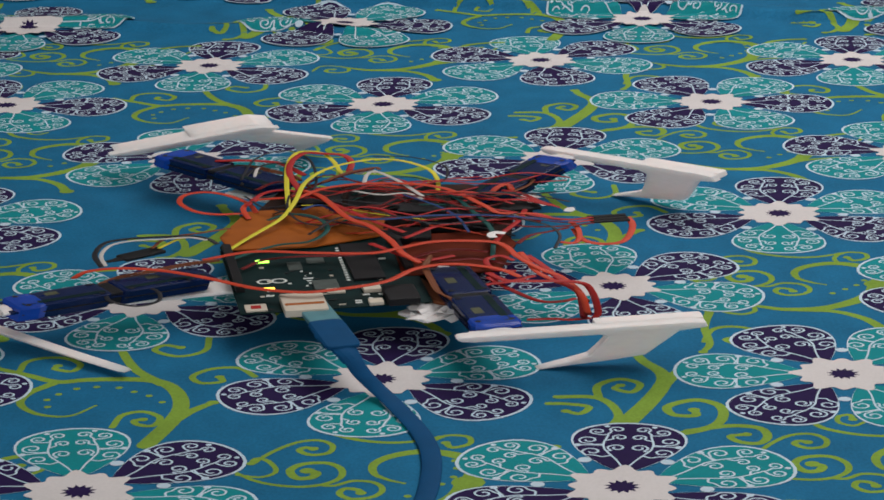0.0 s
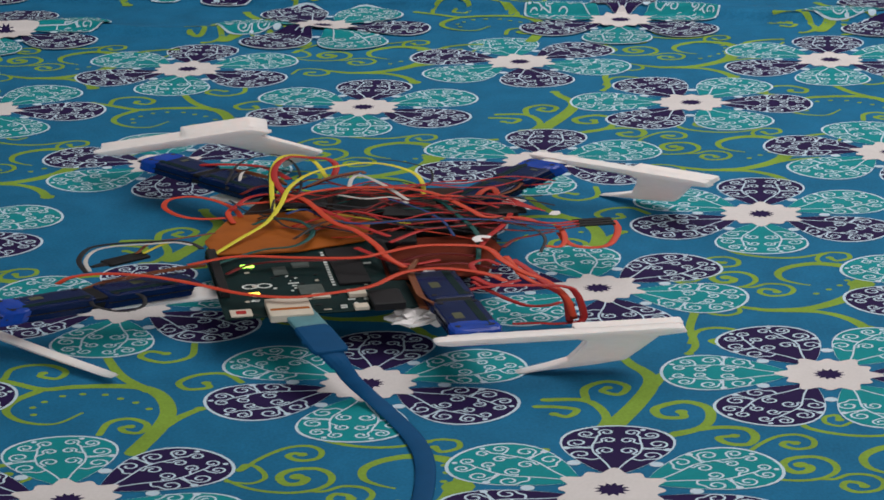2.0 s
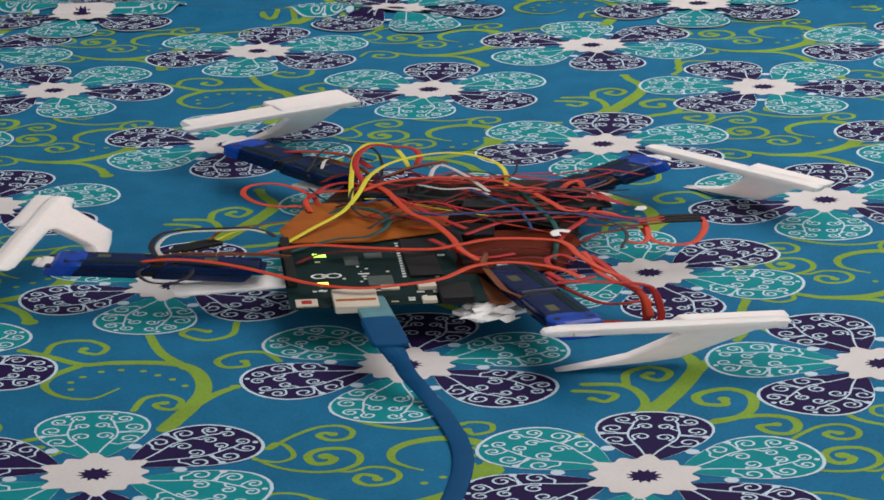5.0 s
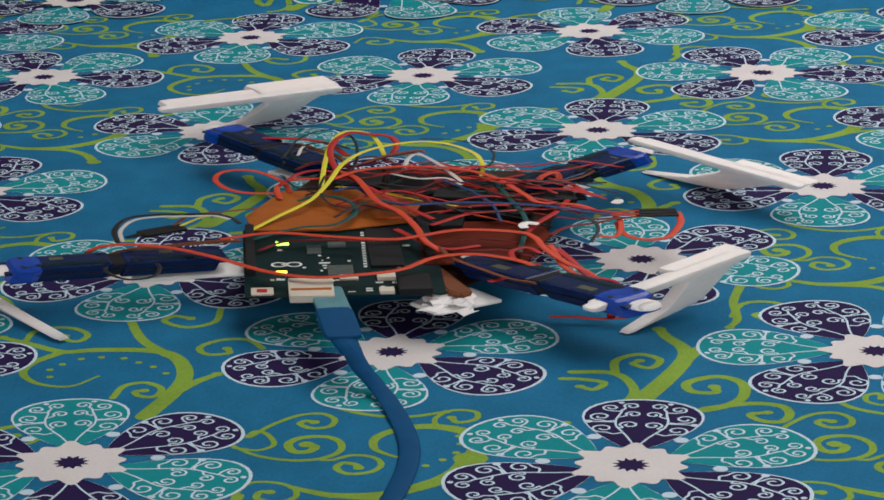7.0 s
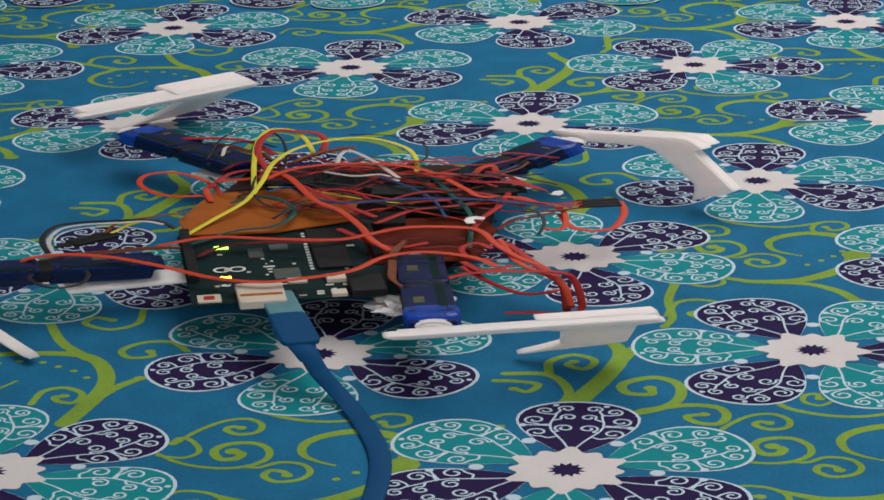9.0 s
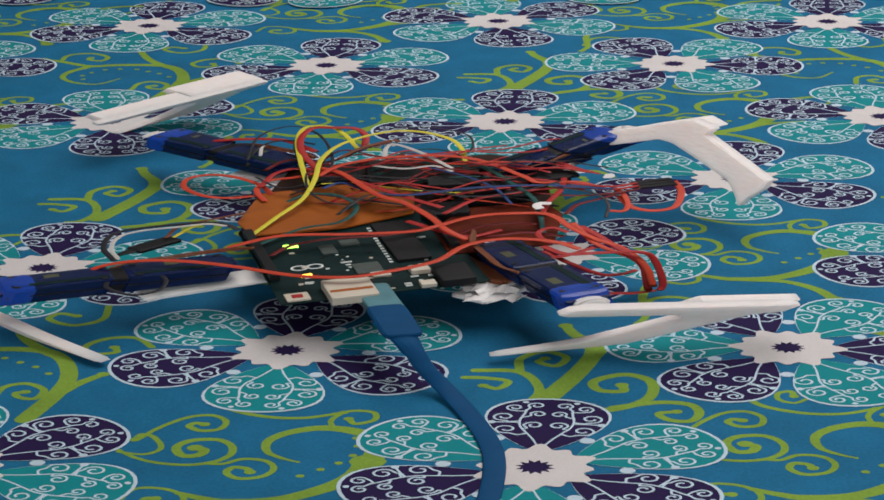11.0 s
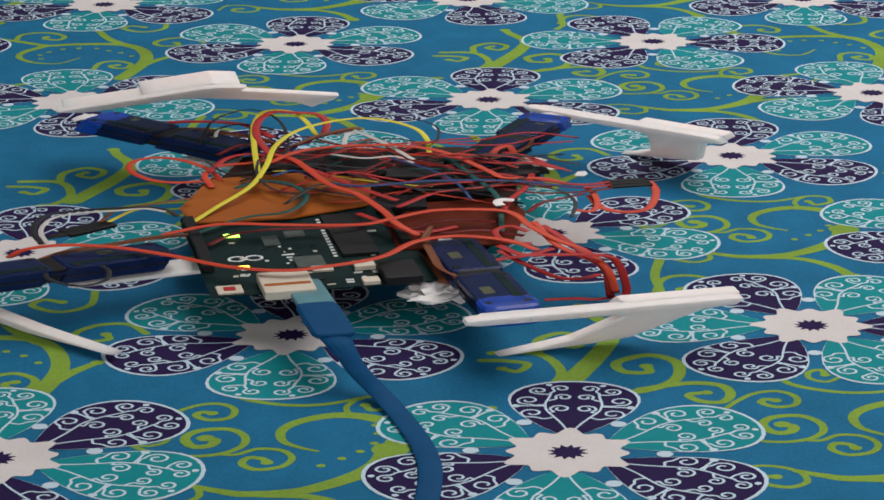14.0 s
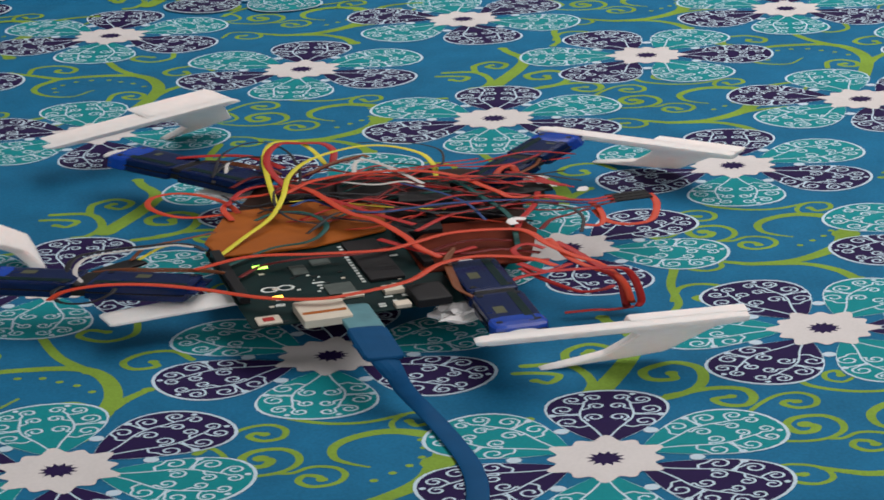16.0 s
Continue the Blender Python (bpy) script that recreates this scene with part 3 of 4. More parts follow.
bmesh.ops.transform(bm, matrix=BOARD, verts=bm.verts)
part("board_print", mm(bm), SILK, board)

# plugs lying on the wires
for (x, y, z), yaw, l in (((25, 24, 74), -6, 15), ((30, 19, 70), 4, 12), ((52, 30, 64), 10, 12), ((42, 44, 60), 20, 14)):
    bm = bmesh.new()
    box(bm, -l / 2, -5, -4, l / 2, 5, 4, 0.8, pose(x, y, z, 0, 0, yaw))
    box(bm, l / 2, -3, -2, l / 2 + 3, 3, 2, 0.3, pose(x, y, z, 0, 0, yaw))
    part("wire_plug", mm(bm), BLACK, robot, "black plastic plug")
bm = bmesh.new()
for k in range(3):
    box(bm, -6, -4 + 2.7 * k, -1.2, 6, -1.8 + 2.7 * k, 1.2, 0.3, pose(81, 17, 62, 0, 0, 8))
part("wire_plug", mm(bm), BLACK, robot, "black three-way plug")
bm = bmesh.new()
box(bm, -7, -3, -2.4, 7, 3, 2.4, 0.9, pose(-58, -10, 62, 0, 0, 38))
cyl(bm, (-62.5, -13.5, 62), (-1, -0.8, 0), 2.2, 6, 10, 1.0)
part("wire_plug", mm(bm), BLACK, robot, "black moulded plug")
for (x, y, z), yaw in (((46, -10, 80), 70), ((58, 40, 66), 20), ((8, 62, 84), 30), ((60, 34, 64), -10)):
    bm = bmesh.new()
    tube(bm, [(-3, 0, 0), (-1, 1.5, 1), (1.5, 1.2, 1), (3, -1, -1)], 1.3, 6, 4)
    bmesh.ops.transform(bm, matrix=pose(x, y, z, 0, 0, yaw), verts=bm.verts)
    part("cable_tie", mm(bm), PAPER, robot, "white plastic tie")
bm = bmesh.new()
random.seed(21)
for x0, y0, wide, deep, z0 in ((19, -69, 15, 13, 38), (22, -66, 11, 9, 44)):
    rows = [[bm.verts.new((x0 + wide * i / 6 + random.uniform(-0.9, 0.9), y0 + deep * j / 5 + random.uniform(-0.9, 0.9), z0 + random.uniform(0, 9)))
             for i in range(7)] for j in range(6)]
    for r0, r1 in zip(rows, rows[1:]):
        for i in range(6):
            bm.faces.new((r0[i], r0[i + 1], r1[i + 1]))
            bm.faces.new((r0[i], r1[i + 1], r1[i]))
lip = bmesh.ops.extrude_face_region(bm, geom=list(bm.faces))
bmesh.ops.translate(bm, vec=(0, 0, 0.8), verts=[v for v in lip["geom"] if isinstance(v, bmesh.types.BMVert)])
bmesh.ops.recalc_face_normals(bm, faces=bm.faces)
part("paper_wedge", mm(bm), PAPER, robot, "crumpled white paper tape")

bm = bmesh.new()
slab(bm, [(19, -38), (23, -36), (33, -58), (30, -61), (26, -58)], 50, 56, bevel=0.8)
part("gear_cover", mm(bm), BROWN_WIRE, robot, "brown plastic gear cover")
for x, y, z, turn in ((70, 30, 58, -15), (30, -30, 60, 40)):
    bm = bmesh.new()
    slab(bm, [(-1.5, -1.5), (1, -2), (2, 0), (1.2, 2.6), (-1, 2)], 0, 1.2, pose(x, y, z, 14, -10, turn), bevel=0.2)
    part("paper_scrap", mm(bm), PAPER, robot, "torn white paper tape")

# the wire tangle: colour, radius, way
WIRES = {
    "yellow": YELLOW_WIRE, "green": GREEN_WIRE, "red": RED_WIRE, "orange": ORANGE_WIRE, "blue": BLUE_WIRE,
    "dark_red": DARK_RED, "grey": GREY_WIRE, "black": BLACK_WIRE, "brown": BROWN_WIRE,
}


def wire(colour, r, *way):
    bm = bmesh.new()
    tube(bm, way, r * (0.95 if colour in ("red", "orange") else 0.82), 7, 7)
    return part("wire", mm(bm), WIRES[colour], robot, smooth=True)


wire("yellow", 1.00, (-33, -9, 62), (-26, 3, 68), (-18, 16, 75), (-14, 28, 85), (-11, 46, 92), (-4, 58, 98), (8, 66, 100), (18, 67, 97), (27, 61, 90), (30, 53, 82), (30, 45, 75))
wire("yellow", 1.00, (-16, 27, 80), (-17, 49, 88), (-17, 68, 93), (-14, 80, 97), (-7, 79, 97), (-3, 72, 92), (0, 60, 85))
wire("green", 0.80, (-16, 48, 80), (-18, 62, 88), (-16, 75, 93), (-12, 77, 95))
wire("red", 1.20, (-12, 41, 80), (-16, 55, 90), (-16, 68, 96), (-12, 77, 99), (-6, 76, 99), (0, 76, 96), (3, 71, 90), (2, 62, 82))
wire("orange", 1.15, (-75, -35, 66), (-71, -34, 74), (-62, -34, 78), (-50, -36, 76), (-37, -43, 74), (-23, -54, 74), (-10, -60, 76), (0, -58, 76), (13, -52, 76), (21, -42, 78), (28, -38, 78), (35, -38, 78), (45, -42, 76), (51, -48, 72))
wire("orange", 1.15, (-39, -24, 72), (-25, -19, 76), (-8, -23, 78), (9, -26, 80), (17, -23, 82), (28, -18, 84), (43, -18, 82), (48, -22, 80), (51, -30, 76), (57, -38, 68), (63, -42, 60), (68, -49, 45), (70, -54, 20))
wire("orange", 1.15, (-12, 42, 84), (-6, 33, 86), (2, 9, 86), (9, -1, 85), (15, -15, 82), (18, -26, 80), (23, -32, 72))
wire("orange", 1.10, (-13, 33, 84), (-8, 38, 88), (-3, 41, 90), (8, 43, 92), (23, 41, 92), (34, 35, 88), (44, 20, 82), (48, 15, 78), (59, 17, 72), (66, 12, 66))
wire("orange", 1.00, (-26, 32, 62), (-29, 42, 64), (-36, 51, 66), (-43, 55, 66), (-49, 52, 66), (-50, 43, 66), (-45, 33, 66), (-38, 30, 64), (-29, 32, 62))
wire("orange", 1.00, (-28, 24, 64), (-30, 34, 68), (-26, 40, 72), (-19, 39, 76), (-12, 40, 80))
wire("blue", 1.00, (-12, 24, 78), (-6, 27, 80), (2, 13, 82), (12, 7, 84), (28, 10, 84), (47, 11, 80), (59, 10, 74), (68, 10, 68))
wire("red", 0.90, (17, 39, 78), (36, 28, 76), (51, 19, 74), (67, 13, 68), (76, 17, 64))
wire("red", 0.90, (22, 8, 78), (36, 13, 76), (51, 14, 74), (67, 10, 68), (76, 14, 64))
wire("dark_red", 0.90, (8, 28, 76), (22, 27, 76), (40, 12, 74), (55, 5, 70), (68, 7, 66), (76, 11, 64))
wire("orange", 1.20, (87, 18, 62), (88, 11, 58), (86, 2, 54), (83, -3, 52), (77, -4, 52), (72, 0, 54), (70, 9, 58))
wire("orange", 1.00, (69, 12, 66), (71, 7, 62), (71, -1, 58), (69, -5, 56), (65, -5, 58))
wire("grey", 0.90, (7, 47, 86), (8, 55, 90), (11, 57, 92), (18, 46, 90), (25, 32, 84))
wire("grey", 0.80, (3, 42, 82), (12, 35, 84), (20, 36, 84), (25, 30, 82))
wire("green", 1.00, (-32, -18, 62), (-19, -7, 66), (-9, -6, 70), (-4, 2, 74), (-5, 11, 76), (-10, 19, 76), (-17, 21, 74), (-22, 18, 70))
wire("green", 1.00, (32, 38, 80), (36, 30, 80), (39, 19, 80), (44, 2, 78), (45, -9, 74), (44, -28, 66))
wire("yellow", 0.50, (-12, 30, 76), (-4, 28, 78), (8, 19, 78), (20, 12, 78), (29, 10, 76))
wire("black", 0.80, (-20, 28, 72), (-10, 17, 76), (2, 8, 76), (15, -2, 76), (22, -8, 74))
wire("dark_red", 1.00, (-28, -28, 62), (-22, -22, 66), (-12, -20, 68), (3, -20, 68), (12, -16, 68))
wire("red", 1.10, (42, -46, 70), (47, -52, 62), (56, -52, 40), (63, -46, 28), (67, -42, 25))
wire("red", 1.20, (42, -43, 72), (47, -50, 70), (56, -50, 68), (67, -47, 60), (71, -47, 48), (73, -51, 20), (72, -53, 12))
wire("red", 1.20, (54, -27, 72), (58, -35, 68), (64, -46, 56), (68, -47, 40), (69, -52, 12))
wire("red", 1.10, (37, -55, 66), (42, -52, 68), (48, -51, 70), (55, -46, 70))
wire("red", 1.00, (53, -52, 10), (60, -53, 12), (65, -53, 10), (71, -52, 10))
wire("orange", 1.10, (52, -26, 76), (54, -31, 70), (56, -39, 66), (60, -44, 60), (66, -44, 46), (70, -48, 30))
wire("red", 1.00, (50, -33, 74), (46, -29, 76), (42, -32, 74), (44, -40, 72), (50, -41, 70))
wire("black", 1.10, (-68, -25, 66), (-71, -14, 68), (-69, -3, 70), (-62, 0, 72), (-52, 0, 74), (-44, 0, 74), (-39, -2, 72), (-36, -5, 68))
wire("grey", 0.80, (-67, -24, 66), (-69, -15, 69), (-67, -6, 71), (-61, -3, 73), (-51, -3, 75), (-44, -2, 75), (-39, -4, 73))
wire("yellow", 0.80, (-53, -7, 66), (-48, -1, 70), (-44, 0, 73))
wire("brown", 0.80, (-55, -7, 66), (-51, 0, 72), (-42, 3, 74), (-33, 10, 70))
wire("red", 1.30, (-41, 91, 70), (-33, 88, 74), (-25, 86, 74), (-19, 80, 76), (-12, 66, 76))
wire("black", 0.80, (-32, 65, 62), (-30, 74, 70), (-25, 80, 76), (-19, 80, 78), (-12, 72, 80))
wire("grey", 0.70, (-28, 71, 68), (-27, 78, 74), (-23, 82, 76))
wire("dark_red", 1.00, (-27, 56, 66), (-20, 60, 74), (-9, 51, 80), (1, 58, 86), (10, 64, 88))
wire("brown", 1.00, (-6, 51, 84), (1, 57, 90), (10, 62, 92), (12, 61, 90))
wire("orange", 1.20, (46, 42, 70), (49, 47, 76), (52, 49, 76), (53, 45, 72))
wire("red", 1.00, (50, 44, 74), (56, 39, 74), (61, 31, 72), (65, 29, 68))
wire("red", 1.00, (36, 38, 78), (46, 32, 76), (56, 32, 74), (64, 28, 70))
wire("dark_red", 1.00, (52, -13, 70), (56, -5, 70), (62, 0, 68), (68, 5, 66))
wire("red", 1.00, (19, -10, 78), (29, 1, 80), (40, 6, 78), (52, 11, 74), (60, 10, 70))
wire("red", 1.00, (45, -15, 74), (48, -4, 74), (53, 8, 74), (56, 22, 72))
wire("dark_red", 1.20, (19, -25, 66), (27, -20, 70), (35, -18, 70), (43, -21, 70))
wire("dark_red", 1.20, (22, -22, 64), (30, -28, 68), (39, -28, 70), (49, -33, 68))
wire("red", 1.10, (9, -12, 74), (19, -25, 72), (25, -28, 70), (33, -24, 70))
wire("black", 1.00, (32, 48, 70), (43, 42, 72), (53, 42, 70))
wire("black", 0.50, (31, 48, 84), (33, 53, 88), (32, 62, 94), (22, 70, 98), (10, 72, 98))
wire("black", 0.60, (-32, 63, 74), (-28, 82, 84), (-18, 88, 90), (-10, 72, 92), (-8, 46, 86), (-14, 32, 80), (-23, 30, 74), (-30, 45, 72))
wire("black", 0.60, (-17, 34, 82), (-5, 30, 84), (6, 21, 84), (26, 2, 84), (42, 5, 82), (54, 15, 78))
wire("black", 0.55, (-16, 37, 84), (-16, 23, 80), (-12, 12, 76), (-4, 6, 74))
wire("black", 0.70, (53, 10, 76), (62, 4, 72), (65, -3, 66), (63, -13, 60))
wire("blue", 0.60, (19, 33, 86), (29, 21, 84), (35, 9, 82), (38, -5, 78))
wire("red", 1.00, (-29, 35, 70), (-24, 45, 76), (-16, 45, 80), (-5, 31, 82), (9, 8, 82), (19, -5, 80))
# loose jumper wires that fill the heap over the back of the chassis
random.seed(11)
for k in range(28):
    colour = random.choice(("red", "red", "dark_red", "dark_red", "orange", "black", "black", "red", "green", "red"))
    x0, y0 = random.uniform(6, 46), random.uniform(6, 58)
    a = random.uniform(-0.5, 0.5)
    l = random.uniform(14, 34)
    z = random.uniform(60, 82)
    way = []
    for i in range(5):
        s = i / 4 - 0.5
        way.append((x0 + 2 * l * s * math.cos(a), y0 + l * s * math.sin(a) + random.uniform(-9, 9), z + (0.25 - s * s) * random.uniform(10, 80) - 4))
    bm = bmesh.new()
    tube(bm, way, 0.62, 6, 5)
    part("wire", mm(bm), WIRES[colour], robot, smooth=True)


def lower_leg():
    """White printed leg: a bar, a broad shin and a tapered toe, with a rib along the bar."""
    bm = bmesh.new()
    out = [(-2, 4), (0, 6), (66, 7), (70, 5), (71, -5), (63, -9), (57, -40), (54, -55), (44, -62), (30, -68), (21.5, -73), (31, -60), (37, -50), (40, -30), (42, -12), (39, -7), (3, -6), (-1, -3)]
    f = bm.faces.new([bm.verts.new((x * 0.93, -2.0, z)) for x, z in out])
    r = bmesh.ops.extrude_face_region(bm, geom=[f])
    bmesh.ops.translate(bm, vec=(0, 4.0, 0), verts=[v for v in r["geom"] if isinstance(v, bmesh.types.BMVert)])
    bmesh.ops.recalc_face_normals(bm, faces=bm.faces)
    bmesh.ops.bevel(bm, geom=list(bm.edges), offset=0.5, segments=2, affect="EDGES")
    return mm(bm)


def leg_flange(wide):
    bm = bmesh.new()
    deep = 15 if wide else 7
    box(bm, 36, 1.5, -4, 65.4, deep, 6.4, 1.0)
    box(bm, 2, 1.4, -4.5, 37, 9.5 if wide else 3.2, 5.2, 0.6)
    for x in (4.5, 11.0):
        cyl(bm, (x, 9.3 if wide else 3.0, 0), (0, 1, 0), 1.3, 0.8, 10)
    return mm(bm)


def upper_leg(length):
    """Two blue servos end to end, seen from above as one dark blue arm; the arm runs along x from the hip."""
    arm = new("upper_leg")
    arm.parent = robot
    h = length / 2
    for k in (0, 1):
        bm = bmesh.new()
        box(bm, 2 + k * h, -6.4, -12, h + k * h - 1.5, 6.4, 9, 1.8)
        case = part("servo_case", mm(bm), SERVO_BLUE, arm, "dark blue translucent servo case")
        bm = bmesh.new()
        box(bm, -0.5 + k * h, -6, 0.5, 3.5 + k * h, 6, 3, 0.4)
        part("mounting_tab", mm(bm), SERVO_BLUE, arm)
        bm = bmesh.new()
        box(bm, h + k * h - 3, -6, 0.5, h + k * h + 0.8, 6, 3, 0.4)
        part("mounting_tab", mm(bm), SERVO_BLUE, arm)
        bm = bmesh.new()
        box(bm, 15 + k * h, -3.8, 9.0, h + k * h - 12, -1.0, 9.3)
        part("servo_label", mm(bm), LABEL, arm, "dark printed label")
        bm = bmesh.new()
        box(bm, 2.6 + k * h, -6.7, -2.2, h + k * h - 2.1, 6.7, -0.6, 0.3)
        part("case_seam", mm(bm), BLACK, case)
        bm = bmesh.new()
        box(bm, 3.2 + k * h, 2.2, 8.9, h + k * h - 3, 4.4, 9.5, 0.3)
        part("gear_strip", mm(bm), PCB, case, "dark green strip seen through the case")
        for x, y in ((4.6, -4.6), (4.6, 4.6), (h - 4.2, -4.6), (h - 4.2, 4.6)):
            bm = bmesh.new()
            cyl(bm, (x + k * h, y, 8.8), (0, 0, 1), 0.9, 0.8, 8)
            part("screw", mm(bm), BLACK, case)
    bm = bmesh.new()
    box(bm, h - 3.5, -5.2, -10, h + 3.5, 5.2, 7.4, 1.2)
    part("servo_link", mm(bm), BLACK, arm, "black plastic link between the servos")
    bm = bmesh.new()
    for k in range(3):
        tube(bm, [(h + 1, -5.8, 4 + k), (h - 6, -7.4 - 0.5 * k, 6 + k), (h - 15, -7.0 - 0.6 * k, 8 + k), (4, -6.0 - 0.5 * k, 12 + k), (-4, -3.0, 16 + k)], 0.55, 6, 5)
    part("servo_lead", mm(bm), BROWN_WIRE, arm, "thin brown servo lead", smooth=True)
    bm = bmesh.new()
    box(bm, length - 10.5, -7.0, -12.5, length - 0.5, 7.0, 9.6, 3.4)
    part("end_cap", mm(bm), SERVO_CAP, arm, "bright blue servo end cap")
    bm = bmesh.new()
    cyl(bm, (length - 1, 0, 0), (1, 0, 0), 4.5, 3.5, 16)
    cyl(bm, (length + 2, 0, 0), (1, 0, 0), 3.4, 2, 16)
    part("servo_horn", mm(bm), WHITE_PLASTIC, arm, "white servo horn")
    return arm


# ---- the usb cable ----
PLUG = (0.5, -89.6, 62.0)
cable = new("usb_cable")
cable.scale = SQUAT
tagged(cable, "blue usb cable with pale boot plugged into the board", "cable")


def from_plug(*pts):
    return [(x - PLUG[0], y - PLUG[1], z) for x, y, z in pts]


bm = bmesh.new()
box(bm, -4.4, -12, -4.0, 4.4, 11, 4.0, 1.4, pose(-4.5, 17, 62, 0, 0, 14))
part("plug_boot", mm(bm), USB_CLEAR, cable, "pale translucent plug")
bm = bmesh.new()
box(bm, -4.9, -12, -4.6, 4.9, 11, 4.6, 2.6, pose(-0.5, 0, 61, 8, 0, 14))
tube(bm, from_plug((-1.0, -90, 61), (1.0, -96, 60), (3.0, -101, 55), (5.0, -104.5, 44)), lambda k: 4.6 - 1.7 * k, 12, 5)
part("plug_grip", mm(bm), USB_BLUE, cable, "blue moulded plug grip")
bm = bmesh.new()
tube(bm, from_plug((2.5, -98.0, 58), (4.5, -103.2, 50), (7.2, -107.5, 32), (11.0, -111.0, 15), (14.9, -118.1, 6), (19.0, -130.4, 3.5), (22.2, -143.2, 3), (23.7, -155.7, 3), (23.4, -169.8, 3), (21.5, -185.5, 3), (16.8, -204.6, 3), (8.7, -228.1, 3), (-3.9, -255.6, 3)), 2.6, 12, 8)
part("cord", mm(bm), USB_BLUE, cable, smooth=True)

# ---- what moves ----
BODY = [
    (0, -0.0369, -0.0418, 1.4),
    (0.5, -0.0367, -0.0422, 0.8),
    (1, -0.0380, -0.0415, 0.6),
    (1.5, -0.0382, -0.0414, 0.3),
    (2, -0.0366, -0.0420, 0.8),
    (2.5, -0.0261, -0.0432, 0.8),
    (3, -0.0188, -0.0552, 11.6),
    (3.5, -0.0222, -0.0519, 7.7),
    (4, -0.0224, -0.0509, 4.2),
    (6.5, -0.0325, -0.0515, -3.8),
    (7, -0.0330, -0.0537, -3.1),
    (7.5, -0.0308, -0.0533, -1.7),
    (8, -0.0289, -0.0507, 5.3),
    (8.5, -0.0323, -0.0561, 0.1),
    (11, 0.0042, -0.0557, 8.0),
    (11.5, -0.0092, -0.0639, 4.6),
    (12, -0.0115, -0.0609, 4.1),
    (12.5, -0.0108, -0.0629, 1.9),
    (13, -0.0105, -0.0612, 1.5),
    (13.5, -0.0107, -0.0634, 1.7),
    (14, -0.0113, -0.0644, 2.1),
    (14.5, -0.0087, -0.0625, 2.5),
    (15, 0.0132, -0.0803, 9.7),
    (15.5, -0.0082, -0.0736, 9.5),
    (16, -0.0141, -0.0667, 4.2),
]
# seconds; where the bar starts, in millimetres; turn, pitch and lean in degrees
FRONT_RIGHT = [
    (0, 33, -102, 72, 7, -1, 8),
    (0.5, 33, -100, 73, 7, 0, 7),
    (1, 33, -100, 72, 7, -1, 6),
    (1.5, 33, -100, 72, 7, -1, 7),
    (2, 31, -101, 72, 5, -1, 8),
    (2.5, 31, -100, 72, 2, 0, 9),
    (3, 43, -114, 85, 2, 24, 15),
    (3.5, 40, -109, 80, 3, 17, 11),
    (4, 35, -105, 74, 8, 10, 11),
    (6.5, 61, -85, 82, 40, 17, 4),
    (7, 64, -81, 74, 52, -1, 5),
    (7.5, 31, -100, 68, 15, -18, 14),
    (8, 20, -100, 74, -5, -7, 8),
    (8.5, 21, -106, 76, 3, -14, 16),
    (11, 40, -106, 85, 8, 28, 11),
    (11.5, 33, -104, 72, 11, 10, 18),
    (12, 31, -107, 71, 11, 7, 17),
    (12.5, 32, -103, 73, 14, 8, 12),
    (13, 32, -103, 73, 13, 8, 12),
    (13.5, 32, -103, 73, 14, 9, 11),
    (14, 31, -102, 73, 13, 8, 11),
    (14.5, 30, -103, 74, 10, 10, 11),
    (15, 47, -100, 72, 9, 38, 21),
    (15.5, 35, -102, 74, 2, 18, 12),
    (16, 25, -102, 72, 2, 3, 11),
]
BACK_RIGHT = [
    (0, 67, 93, 74, -39, -1, 6),
    (0.5, 66, 93, 74, -39, 0, 7),
    (1, 66, 92, 74, -39, 0, 10),
    (1.5, 66, 92, 74, -38, 0, 11),
    (2, 68, 90, 74, -37, 2, 10),
    (2.5, 77, 87, 76, -40, 8, 4),
    (3, 71, 81, 76, -40, 5, 6),
    (3.5, 72, 81, 76, -38, 11, 10),
    (4, 74, 88, 75, -39, 16, 8),
    (6.5, 76, 91, 74, -41, 4, 11),
    (7, 75, 90, 75, -37, 21, 11),
    (7.5, 75, 90, 75, -42, 10, 9),
    (8, 75, 52, 81, -33, -52, -21),
    (8.5, 76, 96, 64, -47, -31, -1),
    (11, 66, 55, 80, -39, -51, -19),
    (11.5, 73, 94, 67, -51, -16, 2),
    (12, 63, 85, 72, -41, 1, 11),
    (12.5, 61, 92, 71, -40, -1, 12),
    (13, 61, 86, 72, -40, -8, 14),
    (13.5, 61, 93, 72, -41, -1, 10),
    (14, 63, 95, 71, -42, -1, 13),
    (14.5, 68, 92, 74, -39, -1, 6),
    (15, 69, 90, 78, -35, 14, 7),
    (15.5, 66, 86, 79, -36, 9, 10),
    (16, 67, 88, 74, -37, 10, 15),
]
